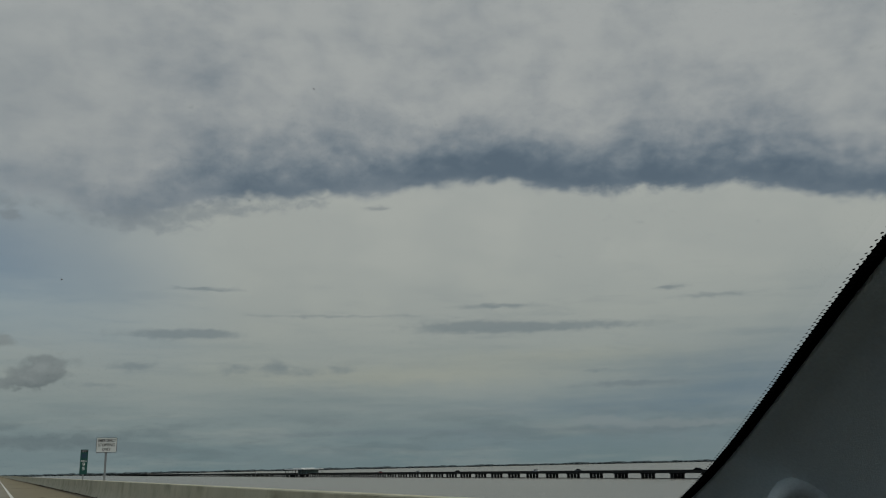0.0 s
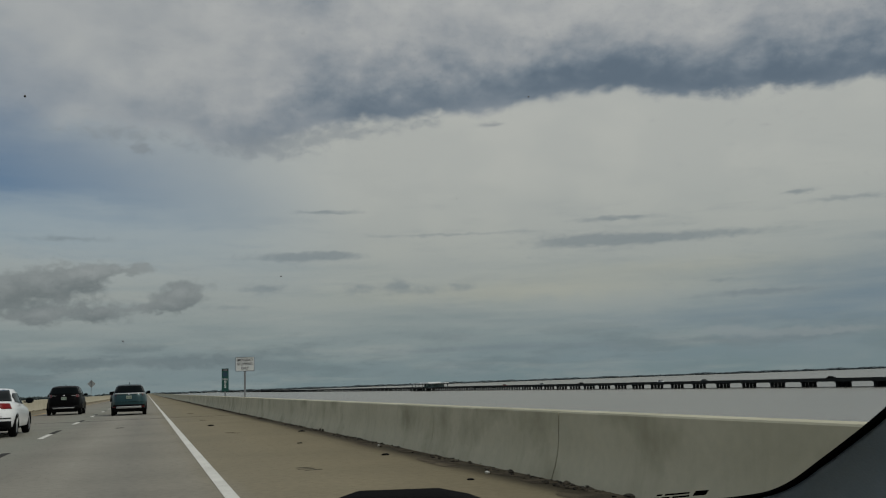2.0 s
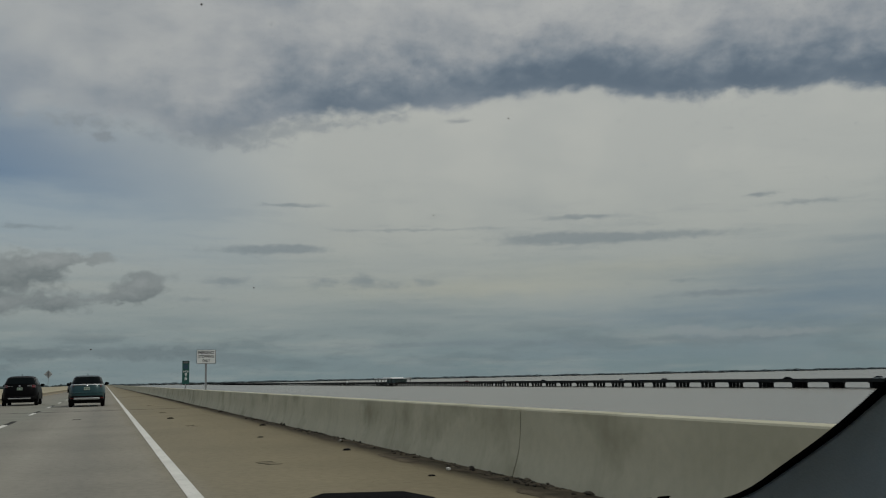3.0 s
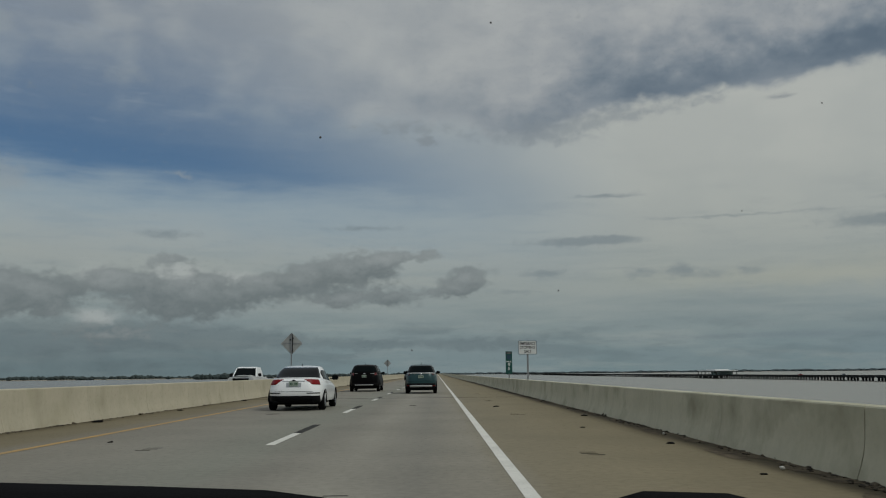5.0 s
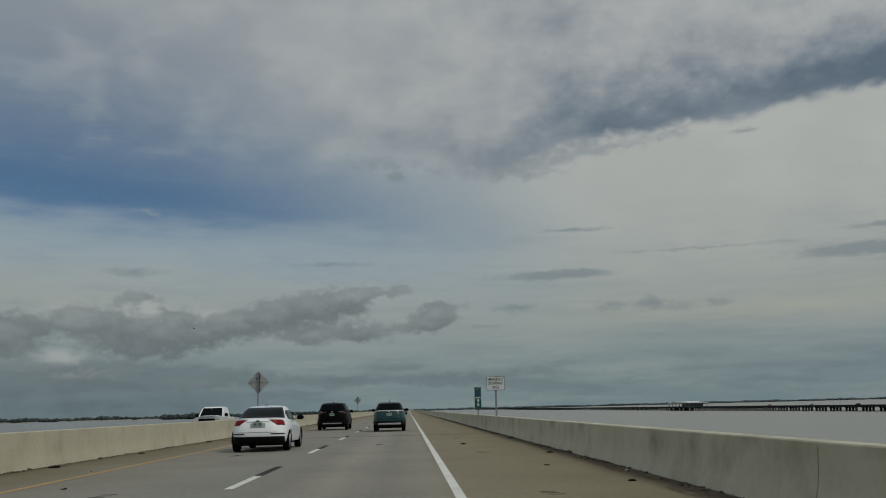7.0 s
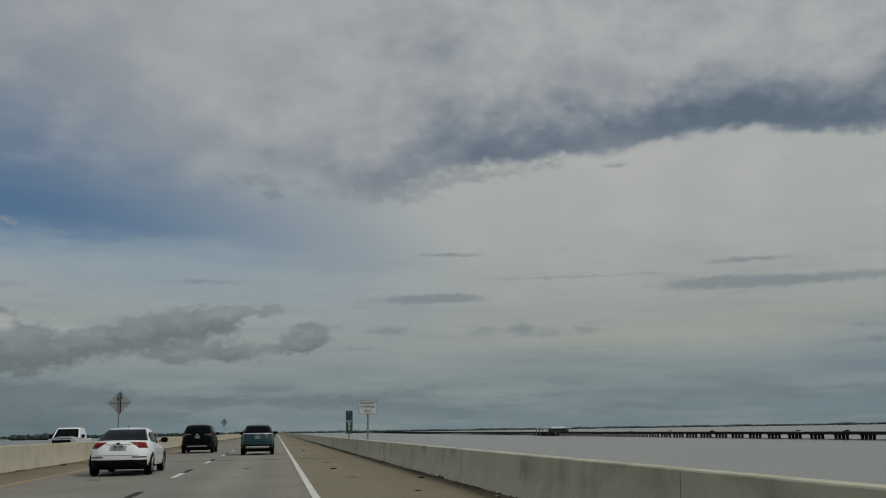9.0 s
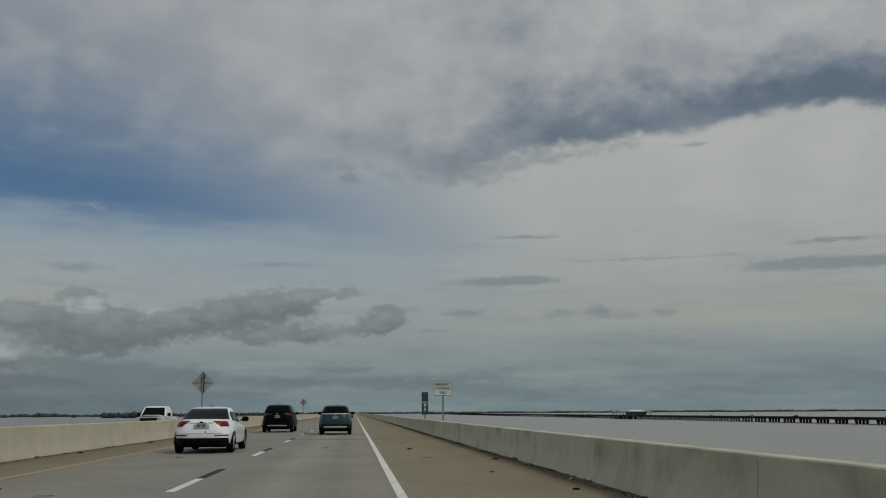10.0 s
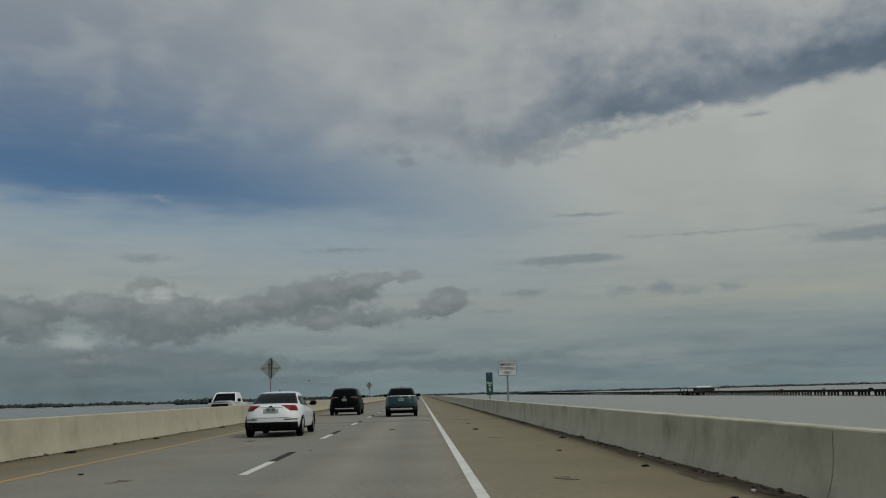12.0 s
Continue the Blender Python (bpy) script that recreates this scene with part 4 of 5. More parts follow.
        part("bumper_crease", sh.panel(3.35, 3.55, lambda s: (sh.around(s, -.84), sh.around(s, .84)), .022, ns=2, na=22, thick=.02), paint, car, smooth=True)
        plate_z, badge_z = .96, 1.10
    else:
        for side in (1, -1):
            part("tail_light", sh.panel(5.2, 7.0, lambda s, side=side: (side * sh.around(s, .66), side * sh.along(s, .34)), .014, ns=8, na=14), M_RED_DARK, car, "red tail light on the body corner", smooth=True)
            part("reversing_light", sh.panel(6.15, 6.45, lambda s, side=side: (side * sh.around(s, .40), side * sh.around(s, .665)), .016, ns=3, na=8), M_LENS, car, "clear reversing light strip", smooth=True)
        part("lower_bumper", sh.panel(.8, 2.3, lambda s: (sh.around(s, -.84), sh.around(s, .84)), .012, ns=6, na=24), M_PLASTIC, car, "black lower bumper", smooth=True)
        part("skid_plate", sh.panel(1.35, 1.75, lambda s: (sh.around(s, -.60), sh.around(s, .60)), .03, ns=3, na=18, thick=.03), M_SILVER, car, "silver bumper skid strip", smooth=True)
        plate_z, badge_z = 1.0, 1.16
    yp = min(sh.point(s, 0).y for s in (4, 4.5, 5)) - .022
    plate = part("number_plate", boxed(-.15, .15, yp, yp + .02, plate_z - .08, plate_z + .08, bevel=.006), M_PLATE, car, "pale number plate")
    bars = bmesh.new()
    for k in (-2, -1, 1, 2):
        box(bars, k * .05 - .018, k * .05 + .018, yp - .003, yp, plate_z - .035, plate_z + .035)
    part("plate_bars", bars, M_PLATE_INK, plate)
    bz = bmesh.new()
    bmesh.ops.create_uvsphere(bz, u_segments=16, v_segments=8, radius=1)
    bmesh.ops.transform(bz, matrix=Matrix.Translation((0, yp + .035, badge_z)) @ Matrix.Diagonal((.065, .03, .035, 1)), verts=bz.verts)
    part("badge", bz, M_CHROME if suv else M_PLASTIC, car, "small oval badge", smooth=True)
    part("roof_antenna", weld(grid([[(-.02, 1.9 - .5 * suv, levels[-1][0] - .02), (.02, 1.9 - .5 * suv, levels[-1][0] - .02), (0, 2.05 - .5 * suv, levels[-1][0] - .02)],
                                    [(-.004, 1.86 - .5 * suv, levels[-1][0] + .07 + .05 * suv), (.004, 1.86 - .5 * suv, levels[-1][0] + .07 + .05 * suv), (0, 1.90 - .5 * suv, levels[-1][0] + .07 + .05 * suv)]], closed=True), 1e-5), M_PLASTIC, car)
    # wheels, arches, mirrors, handles
    y_f = levels[3][3] - .92
    for side in (1, -1):
        for y in (.95, y_f):
            wheel(car, side * (half - .115), y, wheel_r, side)
            # black ring stands in for the shaded gap of the wheel well
            arch = []
            for k in range(15):
                an = radians(-8 + 196 * k / 14)
                arch.append([(side * xx, y + rr * math.cos(an), wheel_r + rr * math.sin(an)) for rr, xx in ((wheel_r * 1.00, half * .80), (wheel_r * 1.01, half + .002), (wheel_r * (1.10 if suv else 1.05), half + .004), (wheel_r * (1.12 if suv else 1.06), half * .9))])
            ring = grid(arch)
            part("wheel_arch", ring, M_PLASTIC, car)
        ym = 3.05 if not suv else 2.95
        zm = 1.04 if not suv else 1.20
        mir = boxed(-.115, .115, -.07, .07, -.08, .08, bevel=.035, m=Matrix.Translation((side * (half + .075), ym, zm)))
        box(mir, min(side * (half - .10), side * (half + .02)), max(side * (half - .10), side * (half + .02)), ym - .03, ym + .03, zm - .06, zm - .02)
        mob = part("wing_mirror", mir, M_PLASTIC, car, "black wing mirror")
        part("mirror_glass", boxed(side * (half + .075) - .09, side * (half + .075) + .09, ym - .076, ym - .070, zm - .055, zm + .055), M_GLASS, mob, "dark mirror glass")
        for yh in ((1.55, 2.6) if not suv else (1.6, 2.6)):
            s_h = 5.9
            p = sh.point(s_h, sh.along(s_h, yh))
            part("door_handle", boxed(side * p.x - .02, side * p.x + .02, yh - .09, yh + .09, p.z - .018, p.z + .018, bevel=.008), paint if not suv else M_CHROME, car)
    return car


def build_pickup(m, label, paint):
    """A full-size pickup seen from its front, facing -y."""
    car = thing("pickup_truck", m, label, "pickup")
    p = PAINTS[paint]
    part("body", boxed(-.98, .98, 0, 5.7, .42, 1.12, bevel=.10), p, car, smooth=False)
    hood = grid([[(-.90, .06, 1.10), (-.5, .0, 1.18), (.5, .0, 1.18), (.90, .06, 1.10)], [(-.92, 1.5, 1.16), (-.5, 1.5, 1.27), (.5, 1.5, 1.27), (.92, 1.5, 1.16)]])
    part("hood", hood, p, car)
    cab = grid([[(-.93, 1.35, 1.12), (.93, 1.35, 1.12), (.93, 3.9, 1.12), (-.93, 3.9, 1.12)], [(-.86, 1.75, 1.5), (.86, 1.75, 1.5), (.86, 3.85, 1.5), (-.86, 3.85, 1.5)],
                [(-.76, 2.15, 1.84), (.76, 2.15, 1.84), (.76, 3.7, 1.84), (-.76, 3.7, 1.84)], [(-.6, 2.4, 1.90), (.6, 2.4, 1.90), (.6, 3.5, 1.90), (-.6, 3.5, 1.90)]], closed=True)
    cab.verts.ensure_lookup_table()
    cab.faces.new(cab.verts[-4:])
    part("cab", cab, p, car)
    part("windscreen", grid([[(-.84, 1.34, 1.16), (.84, 1.34, 1.16)], [(-.77, 1.72, 1.50), (.77, 1.72, 1.50)], [(-.70, 2.07, 1.80), (.70, 2.07, 1.80)]]), M_GLASS, car, "dark windscreen")
    part("bed_liner", boxed(-.86, .86, 4.0, 5.6, 1.10, 1.13), M_PLASTIC, car)
    part("grille", boxed(-.62, .62, -.03, .02, .62, 1.04, bevel=.02), M_PLASTIC, car, "dark front grille")
    part("bumper", boxed(-.98, .98, -.10, .05, .40, .60, bevel=.04), M_CHROME, car, "bright front bumper")
    for side in (1, -1):
        part("headlight", boxed(side * .80 - .15, side * .80 + .15, -.035, .04, .82, 1.04, bevel=.02), M_LENS, car, "clear headlight")
        part("wing_mirror", boxed(side * 1.10 - .12, side * 1.10 + .12, 1.62, 1.74, 1.16, 1.40, bevel=.03), M_PLASTIC, car)
        for y in (.95, 4.6):
            wheel(car, side * .87, y, .39, side)
    return car


def build_far_car(m, paint, label):
    """A small far car: lower shell, cabin glass, roof and wheels."""
    car = thing("far_car", m, label, "car", "traffic on the old bridge")
    part("body", boxed(-.88, .88, 0, 4.5, .28, .90, bevel=.12), PAINTS[paint], car)
    cab = grid([[(-.82, .7, .88), (.82, .7, .88), (.82, 3.6, .88), (-.82, 3.6, .88)], [(-.66, 1.2, 1.42), (.66, 1.2, 1.42), (.66, 2.8, 1.42), (-.66, 2.8, 1.42)]], closed=True)
    part("cabin_glass", cab, M_GLASS, car)
    part("roof", boxed(-.66, .66, 1.2, 2.8, 1.415, 1.47, bevel=.02), PAINTS[paint], car)
    for side in (1, -1):
        for y in (.85, 3.6):
            part("wheel", weld(lathe([(.32, side * .78), (.32, side * .90), (.05, side * .90)], 12)), M_TYRE, car).location = (0, y, .32)
    return car


build_car("suv_teal", pose(-1.02, 51.5, 0), "teal compact SUV with silver tailgate bar driving on concrete lane", SUV, "teal", "tall", "SUV", .34)
build_car("suv_black", pose(-4.85, 59.0, 0), "large black SUV with dark glass driving in the inner lane", BIG_SUV, "black", "wide", "SUV", .37)
build_car("sedan_white", pose(-4.70, 29.0, 0), "clean white four-door sedan with red tail lights", SEDAN, "white", "sedan", "car", .33)
build_car("suv_dark", pose(-4.6, 150.0, 0), "far dark grey SUV driving ahead on the bridge", SUV, "grey", "wide", "SUV", .34)
build_car("sedan_dark", pose(-1.1, 215.0, 0), "far dark sedan driving ahead on the bridge", SEDAN, "grey", "sedan", "car", .33)
build_pickup(pose(-14.8, 68.0, -.12), "white pickup truck coming along the opposite carriageway", "white")
build_car("hatchback_silver", pose(-14.6, 92.0, -.12, 0, 0, 180), "silver car coming along the opposite carriageway", SUV, "silver", "wide", "car", .33)
build_car("sedan_grey", pose(-17.4, 138.0, -.12, 0, 0, 180), "grey sedan coming along the opposite carriageway", SEDAN, "grey", "sedan", "car", .33)
for y_, x_, c_, r_ in ((415, -2.4, "grey", 0), (470, 2.2, "white", 180), (560, -2.2, "black", 0), (640, 2.4, "silver", 180), (700, -2.4, "red", 0), (330, 2.2, "black", 180), (1100, -2.0, "white", 0), (270, -2.4, "silver", 0)):
    build_far_car(pose(OLD_X + x_, y_, OLD_DECK + .004, 0, 0, r_), c_, c_ + " car far off on the old bridge")


# ---------------------------------------------------------------- signs
def build_emergency_sign(m):
    sign = thing("road_sign", m, "white rectangular sign with black lettering on a steel post", "sign")
    part("post", boxed(-.045, .045, .03, .09, 0, 1.94, bevel=.006), M_GALV, sign, "grey square steel post")
    w, h = .46, .345
    z = 1.63

    def plate(w_, h_, y0, y1, r):
        bm = bmesh.new()
        loop = []
        for cx, cz, a0 in ((w_ - r, h_ - r, 0), (-w_ + r, h_ - r, 90), (-w_ + r, -h_ + r, 180), (w_ - r, -h_ + r, 270)):
            for k in range(5):
                a = radians(a0 + 22.5 * k)
                loop.append((cx + r * math.cos(a), cz + r * math.sin(a) + z))
        rows = [[(x, y, q) for x, q in loop] for y in (y0, y1)]
        bm = grid(rows, closed=True)
        bm.verts.ensure_lookup_table()
        n = len(loop)
        bm.faces.new(bm.verts[:n])
        bm.faces.new(bm.verts[n:])
        return bm

    part("panel", plate(w, h, 0, .006, .04), M_SIGN_BLACK, sign, "black border panel")
    face = part("face", plate(w - .018, h - .018, -.003, -.0005, .03), M_SIGN_WHITE, sign, "white reflective sheeting")
    up = Matrix.Translation((0, -.005, 0)) @ Matrix.Rotation(radians(90), 4, "X")
    for text, dz, wd in (("EMERGENCY", .200, .80), ("STOPPING", .0, .74), ("ONLY", -.205, .37)):
        lettering("lettering", text, .19, Matrix.Translation((0, 0, z + dz)) @ up, M_SIGN_BLACK, face, wd, .004)
    return sign


def build_mile_marker(m):
    sign = thing("mile_marker", m, "tall narrow green mile marker on a steel post", "sign")
    part("post", boxed(-.04, .04, .02, .07, 0, 1.62, bevel=.006), M_GALV, sign, "grey steel post")
    z0, z1 = .30, 1.72
    part("panel", boxed(-.21, .21, 0, .008, z0, z1, bevel=.003), M_SIGN_GREEN, sign, "green sheeting")
    up = Matrix.Translation((0, -.003, 0)) @ Matrix.Rotation(radians(90), 4, "X")
    header = part("header", boxed(-.18, .18, -.004, -.001, z1 - .16, z1 - .03), M_SIGN_BLACK, sign, "small dark header plate")
    for dz, w in ((.06, .13), (.10, .15), (.14, .11)):
        part("header_bar", boxed(-w, w, -.007, -.0045, z1 - dz - .01, z1 - dz + .006), M_GALV, header)
    part("shield", grid([[(-.13, -.004, z1 - .24), (.13, -.004, z1 - .24)], [(-.15, -.004, z1 - .40), (.15, -.004, z1 - .40)], [(-.06, -.004, z1 - .50), (.06, -.004, z1 - .50)]]), M_SIGN_BLUE, sign, "blue route shield")
    lettering("lettering", "MILE", .15, Matrix.Translation((0, 0, z1 - .66)) @ up, M_SIGN_WHITE, sign, .32, .002)
    lettering("numeral", "9", .27, Matrix.Translation((0, 0, z1 - .86)) @ up, M_SIGN_WHITE, sign, .15, .003)
    lettering("numeral", "5", .27, Matrix.Translation((0, 0, z1 - 1.10)) @ up, M_SIGN_WHITE, sign, .15, .003)
    return sign


def build_diamond(m):
    """The back of a diamond sign that faces the other carriageway."""
    sign = thing("diamond_sign", m, "bare aluminium back of a diamond-shaped road sign", "sign", "diamond signs on the median")
    zc = 2.22
    r = .70
    loop = []
    for k in range(4):
        c = Vector((math.cos(radians(90 * k)), math.sin(radians(90 * k))))
        for e in (-6, 0, 6):
            loop.append(c * r * .97 + Vector((-c.y, c.x)) * e * .004)
    rows = [[(p.x, y, p.y + zc) for p in loop] for y in (0, .005)]
    pan = grid(rows, closed=True)
    pan.verts.ensure_lookup_table()
    pan.faces.new(pan.verts[:len(loop)])
    pan.faces.new(pan.verts[len(loop):])
    part("panel", pan, M_ALU, sign)
    part("post", boxed(-.035, .035, -.09, -.03, 0, zc + r - .02, bevel=.006), M_GALV, sign, "steel post")
    part("brace", boxed(-r * .78, r * .78, -.03, -.001, zc - .02, zc + .02), M_GALV, sign, "horizontal brace")
    part("stiffener", boxed(.05, .085, -.05, -.001, zc - .62, zc + .58), M_PLASTIC, sign, "dark vertical stiffener")
    part("clamp", boxed(-.13, -.05, -.06, -.001, zc + .20, zc + .29, bevel=.01), M_PLASTIC, sign)
    part("clamp", boxed(.05, .14, -.06, -.001, zc + .30, zc + .37, bevel=.01), M_PLASTIC, sign)
    return sign


build_emergency_sign(pose(RIGHT_WALL + .28, 46.0, .768))
build_mile_marker(pose(RIGHT_WALL + .28, 58.0, .768))
diamond = build_diamond(pose(LEFT_WALL - .27, 58.0, .904))
copy_thing(diamond, pose(LEFT_WALL - .27, 172.0, .904))


# ---------------------------------------------------------------- the car's own cabin, round the eye
def build_cabin():
    cabin = thing("own_car", pose(EYE[0], 0, 0), "grey car seen from inside: black dashboard, grey pillar trim", "car")
    ez = EYE[2]
    lip = [(-1.12, -.078), (-.75, -.071), (-.46, -.068), (-.30, -.074), (-.18, -.079), (-.08, -.092), (.0, -.115), (.10, -.120), (.150, -.112), (.165, -.088), (.19, -.081),
           (.27, -.083), (.30, -.090), (.33, -.102), (.40, -.110), (.44, -.112), (.47, -.114)]
    rows = []
    for x, z in lip:
        far = .92 - .10 * (abs(x + .3)) ** 2
        rows.append([(x, far + .10, ez - .60), (x, far + .06, ez + z - .05), (x, far + .03, ez + z - .012), (x, far, ez + z), (x, far - .03, ez + z - .006), (x, far - .16, ez + z - .045), (x, far - .34, ez + z - .09),
                     (x, far - .42, ez + z - .16), (x, far - .40, ez - .60)])
    part("dashboard", grid(rows, closed=True), M_DASH, cabin, "black soft dashboard", smooth=True)
    # windscreen edge line: foot, bend and slope of the pillar
    foot, slope = Vector((.538, .618, -.029)), Vector((-.353, -.867, .353)).normalized()
    run = [Vector((x, 0, 0)) + Vector((0, foot.y, foot.z)) + Vector((0, slope.y, slope.z)) * v for x, v in (
        (.30, -.231), (.40, -.231), (.49, -.230), (.545, -.229), (.580, -.225), (.602, -.213), (.605, -.175), (.588, -.10), (.563, .0), (.538, .077), (.508, .156), (.459, .278), (.422, .375))]
    run += [Vector((.395, .14, .195)), Vector((.372, .0, .265)), Vector((.355, -.12, .31))]
    dense = []
    for i in range(len(run) - 1):
        p0, p1, p2, p3 = run[max(i - 1, 0)], run[i], run[i + 1], run[min(i + 2, len(run) - 1)]
        for k in range(8):
            f = k / 8
            dense.append(p1 + .5 * f * (p2 - p0 + f * (2 * p0 - 5 * p1 + 4 * p2 - p3 + f * (3 * (p1 - p2) + p3 - p0))))
    dense.append(run[-1])
    outs = []
    for i, p in enumerate(dense):
        t = (dense[min(i + 1, len(dense) - 1)] - dense[max(i - 1, 0)]).normalized()
        n = Vector((1, 0, 0)).cross(slope).normalized()  # into the cabin
        n = n if n.y < 0 else -n
        o = t.cross(n).normalized()
        if o.dot(Vector((1, 0, -.6))) < 0:
            o = -o
        outs.append((p, o, n, t))
    z = Vector((0, 0, ez))
    wide = [.06 - .051 * min(1, max(0, (i - 26) / 16)) for i in range(len(outs))]
    frit = [[p + z, p + o * w + z, p + o * w - n * .004 + z, p - n * .004 + z] for (p, o, n, t), w in zip(outs, wide)]
    part("frit_band", grid(frit, closed=True), M_FRIT, cabin, "black ceramic band on the windscreen edge")
    dots = bmesh.new()
    for i in range(len(outs) - 1):
        p, o, n, t = outs[i]
        q = outs[i + 1][0]
        count = max(1, round((q - p).length / .0046))
        for k in range(count):
            c = p.lerp(q, k / count)
            for row, (d, r) in enumerate(((.0012, .0018), (.0048, .0013), (.0078, .0008))):
                cc = c - o * d + (q - p).normalized() * (.0023 if row % 2 else 0) + z
                ring = [dots.verts.new(cc + (t * math.cos(a) + o * 1.25 * math.sin(a)) * r) for a in (0, 1.05, 2.09, 3.14, 4.19, 5.24)]
                dots.faces.new(ring)
    tagged(part("frit_dots", dots, M_FRIT, cabin, "row of black ceramic dots"), kind="stuff")
    trim = []
    for p, o, n, t in outs[34:]:
        b = p + o * .006 + z
        trim.append([b - n * .002, b + n * .003, b + o * .010 + n * .010, b + o * .024 + n * .026, b + o * .042 + n * .052, b + o * .062 + n * .090, b + o * .085 + n * .145, b + o * .11 + n * .21, b + o * .14 + n * .21, b + o * .12 - n * .004, b + o * .02 - n * .004])
    part("pillar_trim", grid(trim, closed=True), M_TRIM, cabin, "grey moulded pillar trim", smooth=True)
    low_l, low_r = foot + slope * -.30, foot + slope * .80
    pane = grid([[Vector((x, low_l.y, low_l.z)) + z for x in (-1.22, -.4, .30, .63)], [Vector((x, low_r.y, low_r.z)) + z for x in (-1.00, -.4, .1, .26)]])
    glass = part("windscreen", pane, M_SCREEN, cabin, "clear windscreen glass with small dirt specks")
    glass.visible_shadow = False
    face_n = Vector((1, 0, 0)).cross(slope).normalized()
    face_n = face_n if face_n.y < 0 else -face_n
    for x, y, zz, r in ((-.0458, .2775, .1096, .0006), (.0058, .2311, .1285, .0004), (.1017, .3202, .0923, .0003), (.0421, .3771, .0691, .0005), (.1083, .2636, .1153, .0004), (-.0213, .4332, .0462, .0005)):
        sp = bmesh.new()
        bmesh.ops.create_icosphere(sp, subdivisions=1, radius=r * .75)
        for v in sp.verts:
            v.co *= 1 + .5 * noise.noise(v.co * 900 + Vector((x * 50, y * 50, 0)))
        bmesh.ops.transform(sp, matrix=Matrix.Translation(Vector((x, y, zz)) + z + face_n * .0006), verts=sp.verts)
        part("dirt_speck", sp, M_SPECK, glass)
    label = bmesh.new()
    across, down = Vector((1, 0, 0)), -slope
    for k, words in enumerate((((.020, .026), (.029, .056)), ((.0, .012), (.015, .024), (.027, .036), (.039, .058)), ((.012, .024), (.027, .036), (.039, .056)), ((.030, .033), (.040, .054)), ((.044, .049),))):
        for u0, u1 in words:
            c = Vector((.430, .771, -.0895)) + z + face_n * .001 + down * (.0125 * k)
            q = [c + across * u0, c + across * u1, c + across * u1 + down * .007, c + across * u0 + down * .007]
            label.faces.new([label.verts.new(p) for p in q])
    c = Vector((.430, .771, -.0895)) + z + face_n * .001
    label.faces.new([label.verts.new(c + across * u + down * v) for u, v in ((.062, -.002), (.077, -.002), (.077, .018), (.062, .018))])
    part("label_bars", label, M_FRIT, glass, "small black printed glass mark")
    # corner panel with the tweeter below the pillar
    c = Vector((.563, .503, -.083)) + z
    face = (-c + z + Vector((0, 0, .02))).normalized()
    mat_rot = face.to_track_quat("X", "Z").to_matrix().to_4x4()
    bezel = lathe([(.066, -.16), (.054, -.015), (.050, .002), (.045, .010), (.040, .010), (.036, .002)], 40)
    bmesh.ops.transform(bezel, matrix=Matrix.Translation(c) @ mat_rot @ Matrix.Diagonal((1, .70, 1.30, 1)), verts=bezel.verts)
    speaker = part("tweeter", bezel, M_TRIM, cabin, "rounded grey tweeter housing", smooth=True)
    mesh_face = lathe([(.0005, .006), (.02, .005), (.037, .002)], 32)
    for k in range(-8, 9):
        w = math.sqrt(max(0, .035 ** 2 - (k * .004) ** 2))
        box(mesh_face, .004, .0085, -w, w, k * .004 - .0009, k * .004 + .0009)
    bmesh.ops.transform(mesh_face, matrix=Matrix.Translation(c) @ mat_rot @ Matrix.Diagonal((1, .70, 1.12, 1)), verts=mesh_face.verts)
    part("grille", mesh_face, M_DASH, speaker, "dark ribbed grille")
    # outer hull of the same car: sills, bonnet, boot, roof and posts
    hull = Shell([(r[0] * .95, r[1] * .95, r[2], r[3], r[4], r[5]) for r in SEDAN[:9]])
    move = Matrix.Translation((-.33, -2.45, 0)) @ Matrix.Diagonal((1.12, 1, 1, 1))
    lower = hull.skin(1.0, 7.0, 3)
    bmesh.ops.transform(lower, matrix=move, verts=lower.verts)
    part("hull", lower, PAINTS["grey"], cabin, "grey painted lower body", smooth=True)

    def cover(y0, y1, flip):
        rows = []
        for i in range(7):
            y = y0 + (y1 - y0) * i / 6
            f = (y - .24) / (4.40 - .24)
            zz = (.993 + (.798 - .993) * f)
            w = .80 * (1 - max(0, (flip * (y - (4.2 if flip > 0 else .45))) / .6) ** 2 * .5)
            rows.append([(w * k / 4, y, zz + .028 * (1 - (k / 4) ** 2)) for k in range(-4, 5)])
        bm = grid(rows)
        bmesh.ops.transform(bm, matrix=move, verts=bm.verts)
        return bm

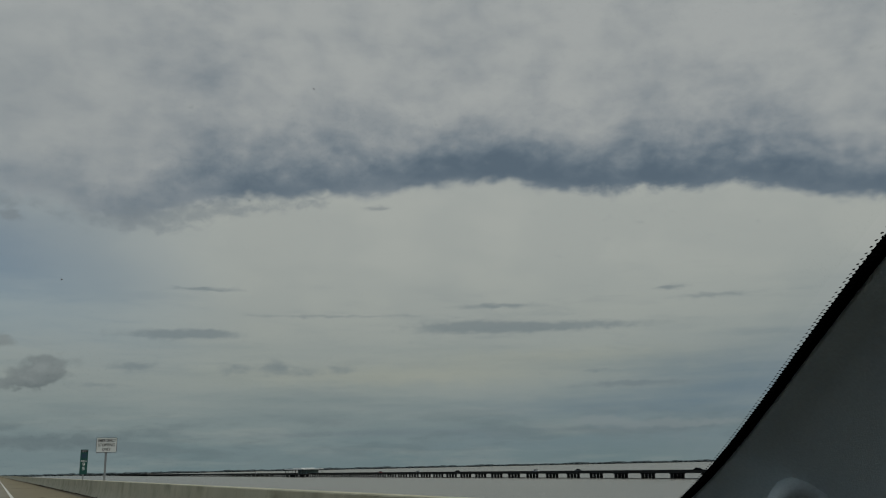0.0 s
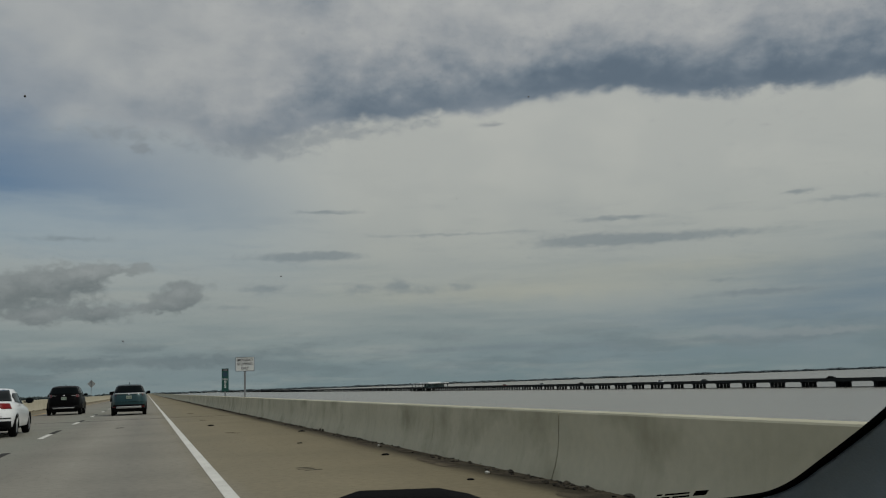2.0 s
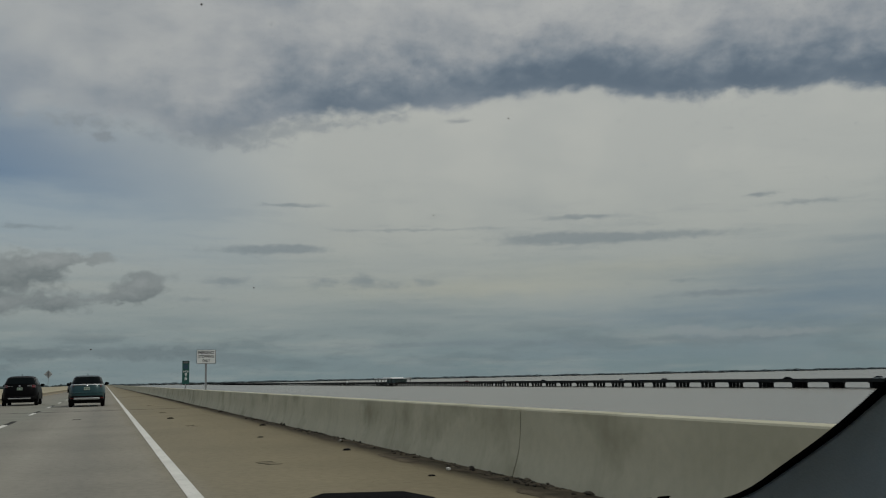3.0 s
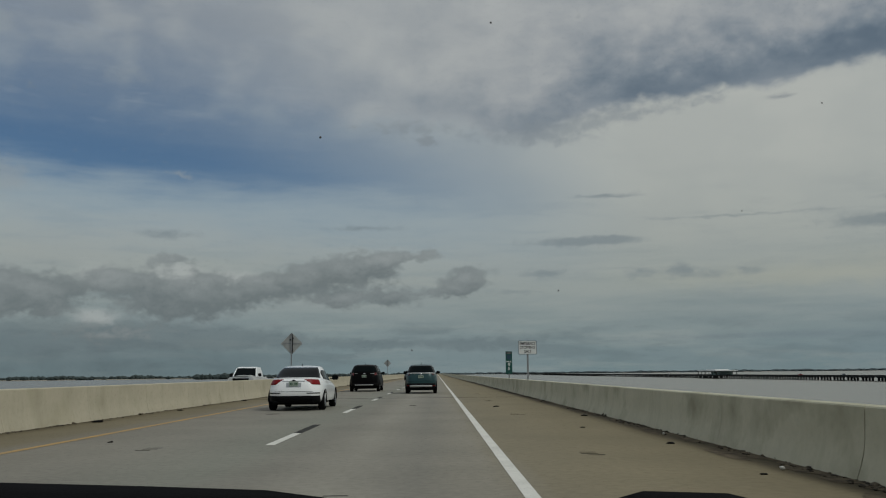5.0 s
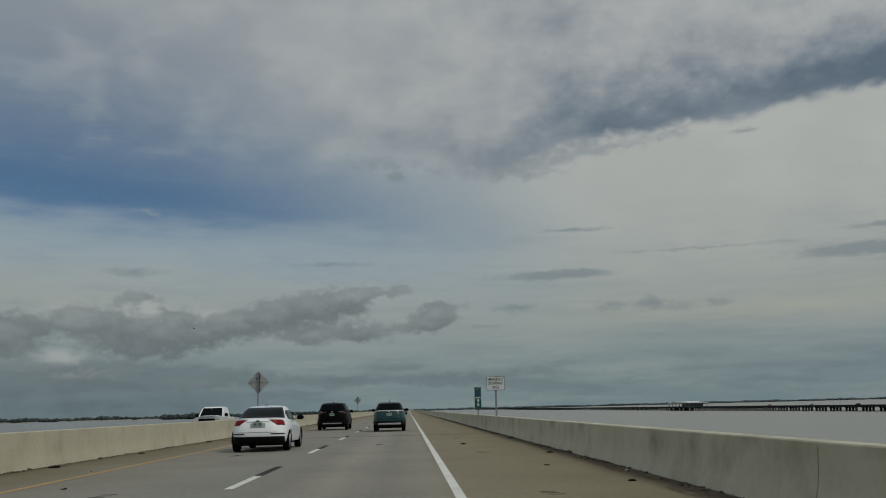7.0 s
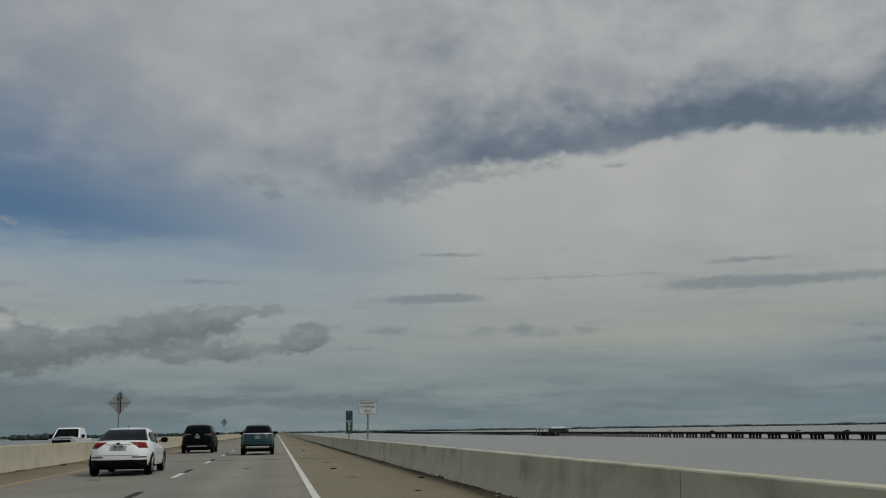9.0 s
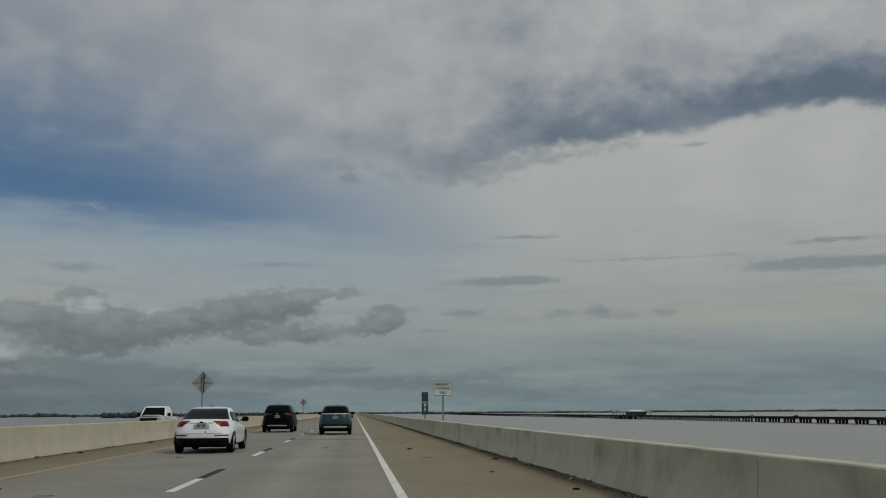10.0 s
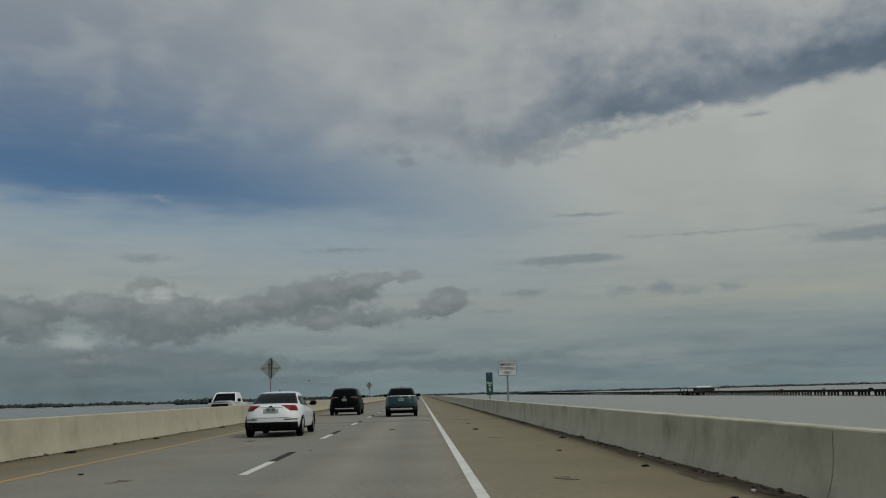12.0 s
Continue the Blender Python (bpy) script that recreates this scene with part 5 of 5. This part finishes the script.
    part("bonnet", cover(3.42, 4.40, 1), PAINTS["grey"], cabin, "grey bonnet", smooth=True)
    part("boot_lid", cover(.24, 1.0, -1), PAINTS["grey"], cabin, "grey boot lid", smooth=True)
    roof = Shell([(1.425, 1.425, .92, 2.36, .66, 4.5), (1.475, 1.48, 1.02, 2.28, .60, 4), (1.51, 1.515, 1.3, 2.05, .35, 3)])
    shell = roof.skin(0, 2, 5, cap=True)
    bmesh.ops.transform(shell, matrix=move, verts=shell.verts)
    part("roof", shell, PAINTS["grey"], cabin, "grey painted roof", smooth=True)
    part("roof_lining", boxed(-.33 - .64, -.33 + .64, -1.45, -.16, 1.43, 1.455, bevel=.01), M_LINING, cabin, "pale cloth roof lining")

    def post(name, a0, a1, w):
        a0, a1 = Vector(a0), Vector(a1)
        bm = grid([[p + Vector(q) for q in ((-w, -.03, 0), (w, -.03, 0), (w, .03, 0), (-w, .03, 0))] for p in (a0, a1)], closed=True)
        part(name, bm, M_DASH, cabin)

    for sgn in (1, -1):
        post("rear_post", (-.33 + sgn * .84, -1.95, .97), (-.33 + sgn * .68, -1.40, 1.44), .07)
        post("centre_post", (-.33 + sgn * .90, -.62, .93), (-.33 + sgn * .71, -.62, 1.44), .05)
    post("front_post", (-1.26, .86, .92), (-1.02, -.08, 1.44), .035)
    back = grid([[(-.33 + k * .25, -1.93, .985) for k in range(-3, 4)], [(-.33 + k * .20, -1.47, 1.43) for k in range(-3, 4)]])
    part("rear_window", back, M_GLASS, cabin, "dark rear window")
    for x in (-.80, .02):
        seat = boxed(x - .25, x + .25, -.85, -.30, .42, .60, bevel=.06)
        box(seat, x - .25, x + .25, -1.05, -.86, .50, 1.02, bevel=.06)
        part("seat", seat, M_DASH, cabin, "dark cloth front seat")
    part("chassis", boxed(-1.2, .54, -2.15, 2.05, .20, .40, bevel=.04), M_PLASTIC, cabin)
    for x in (-1.22, .56):
        for y in (-1.50, 1.48):
            wheel(cabin, x, y, .33, 1 if x > -.3 else -1)


build_cabin()
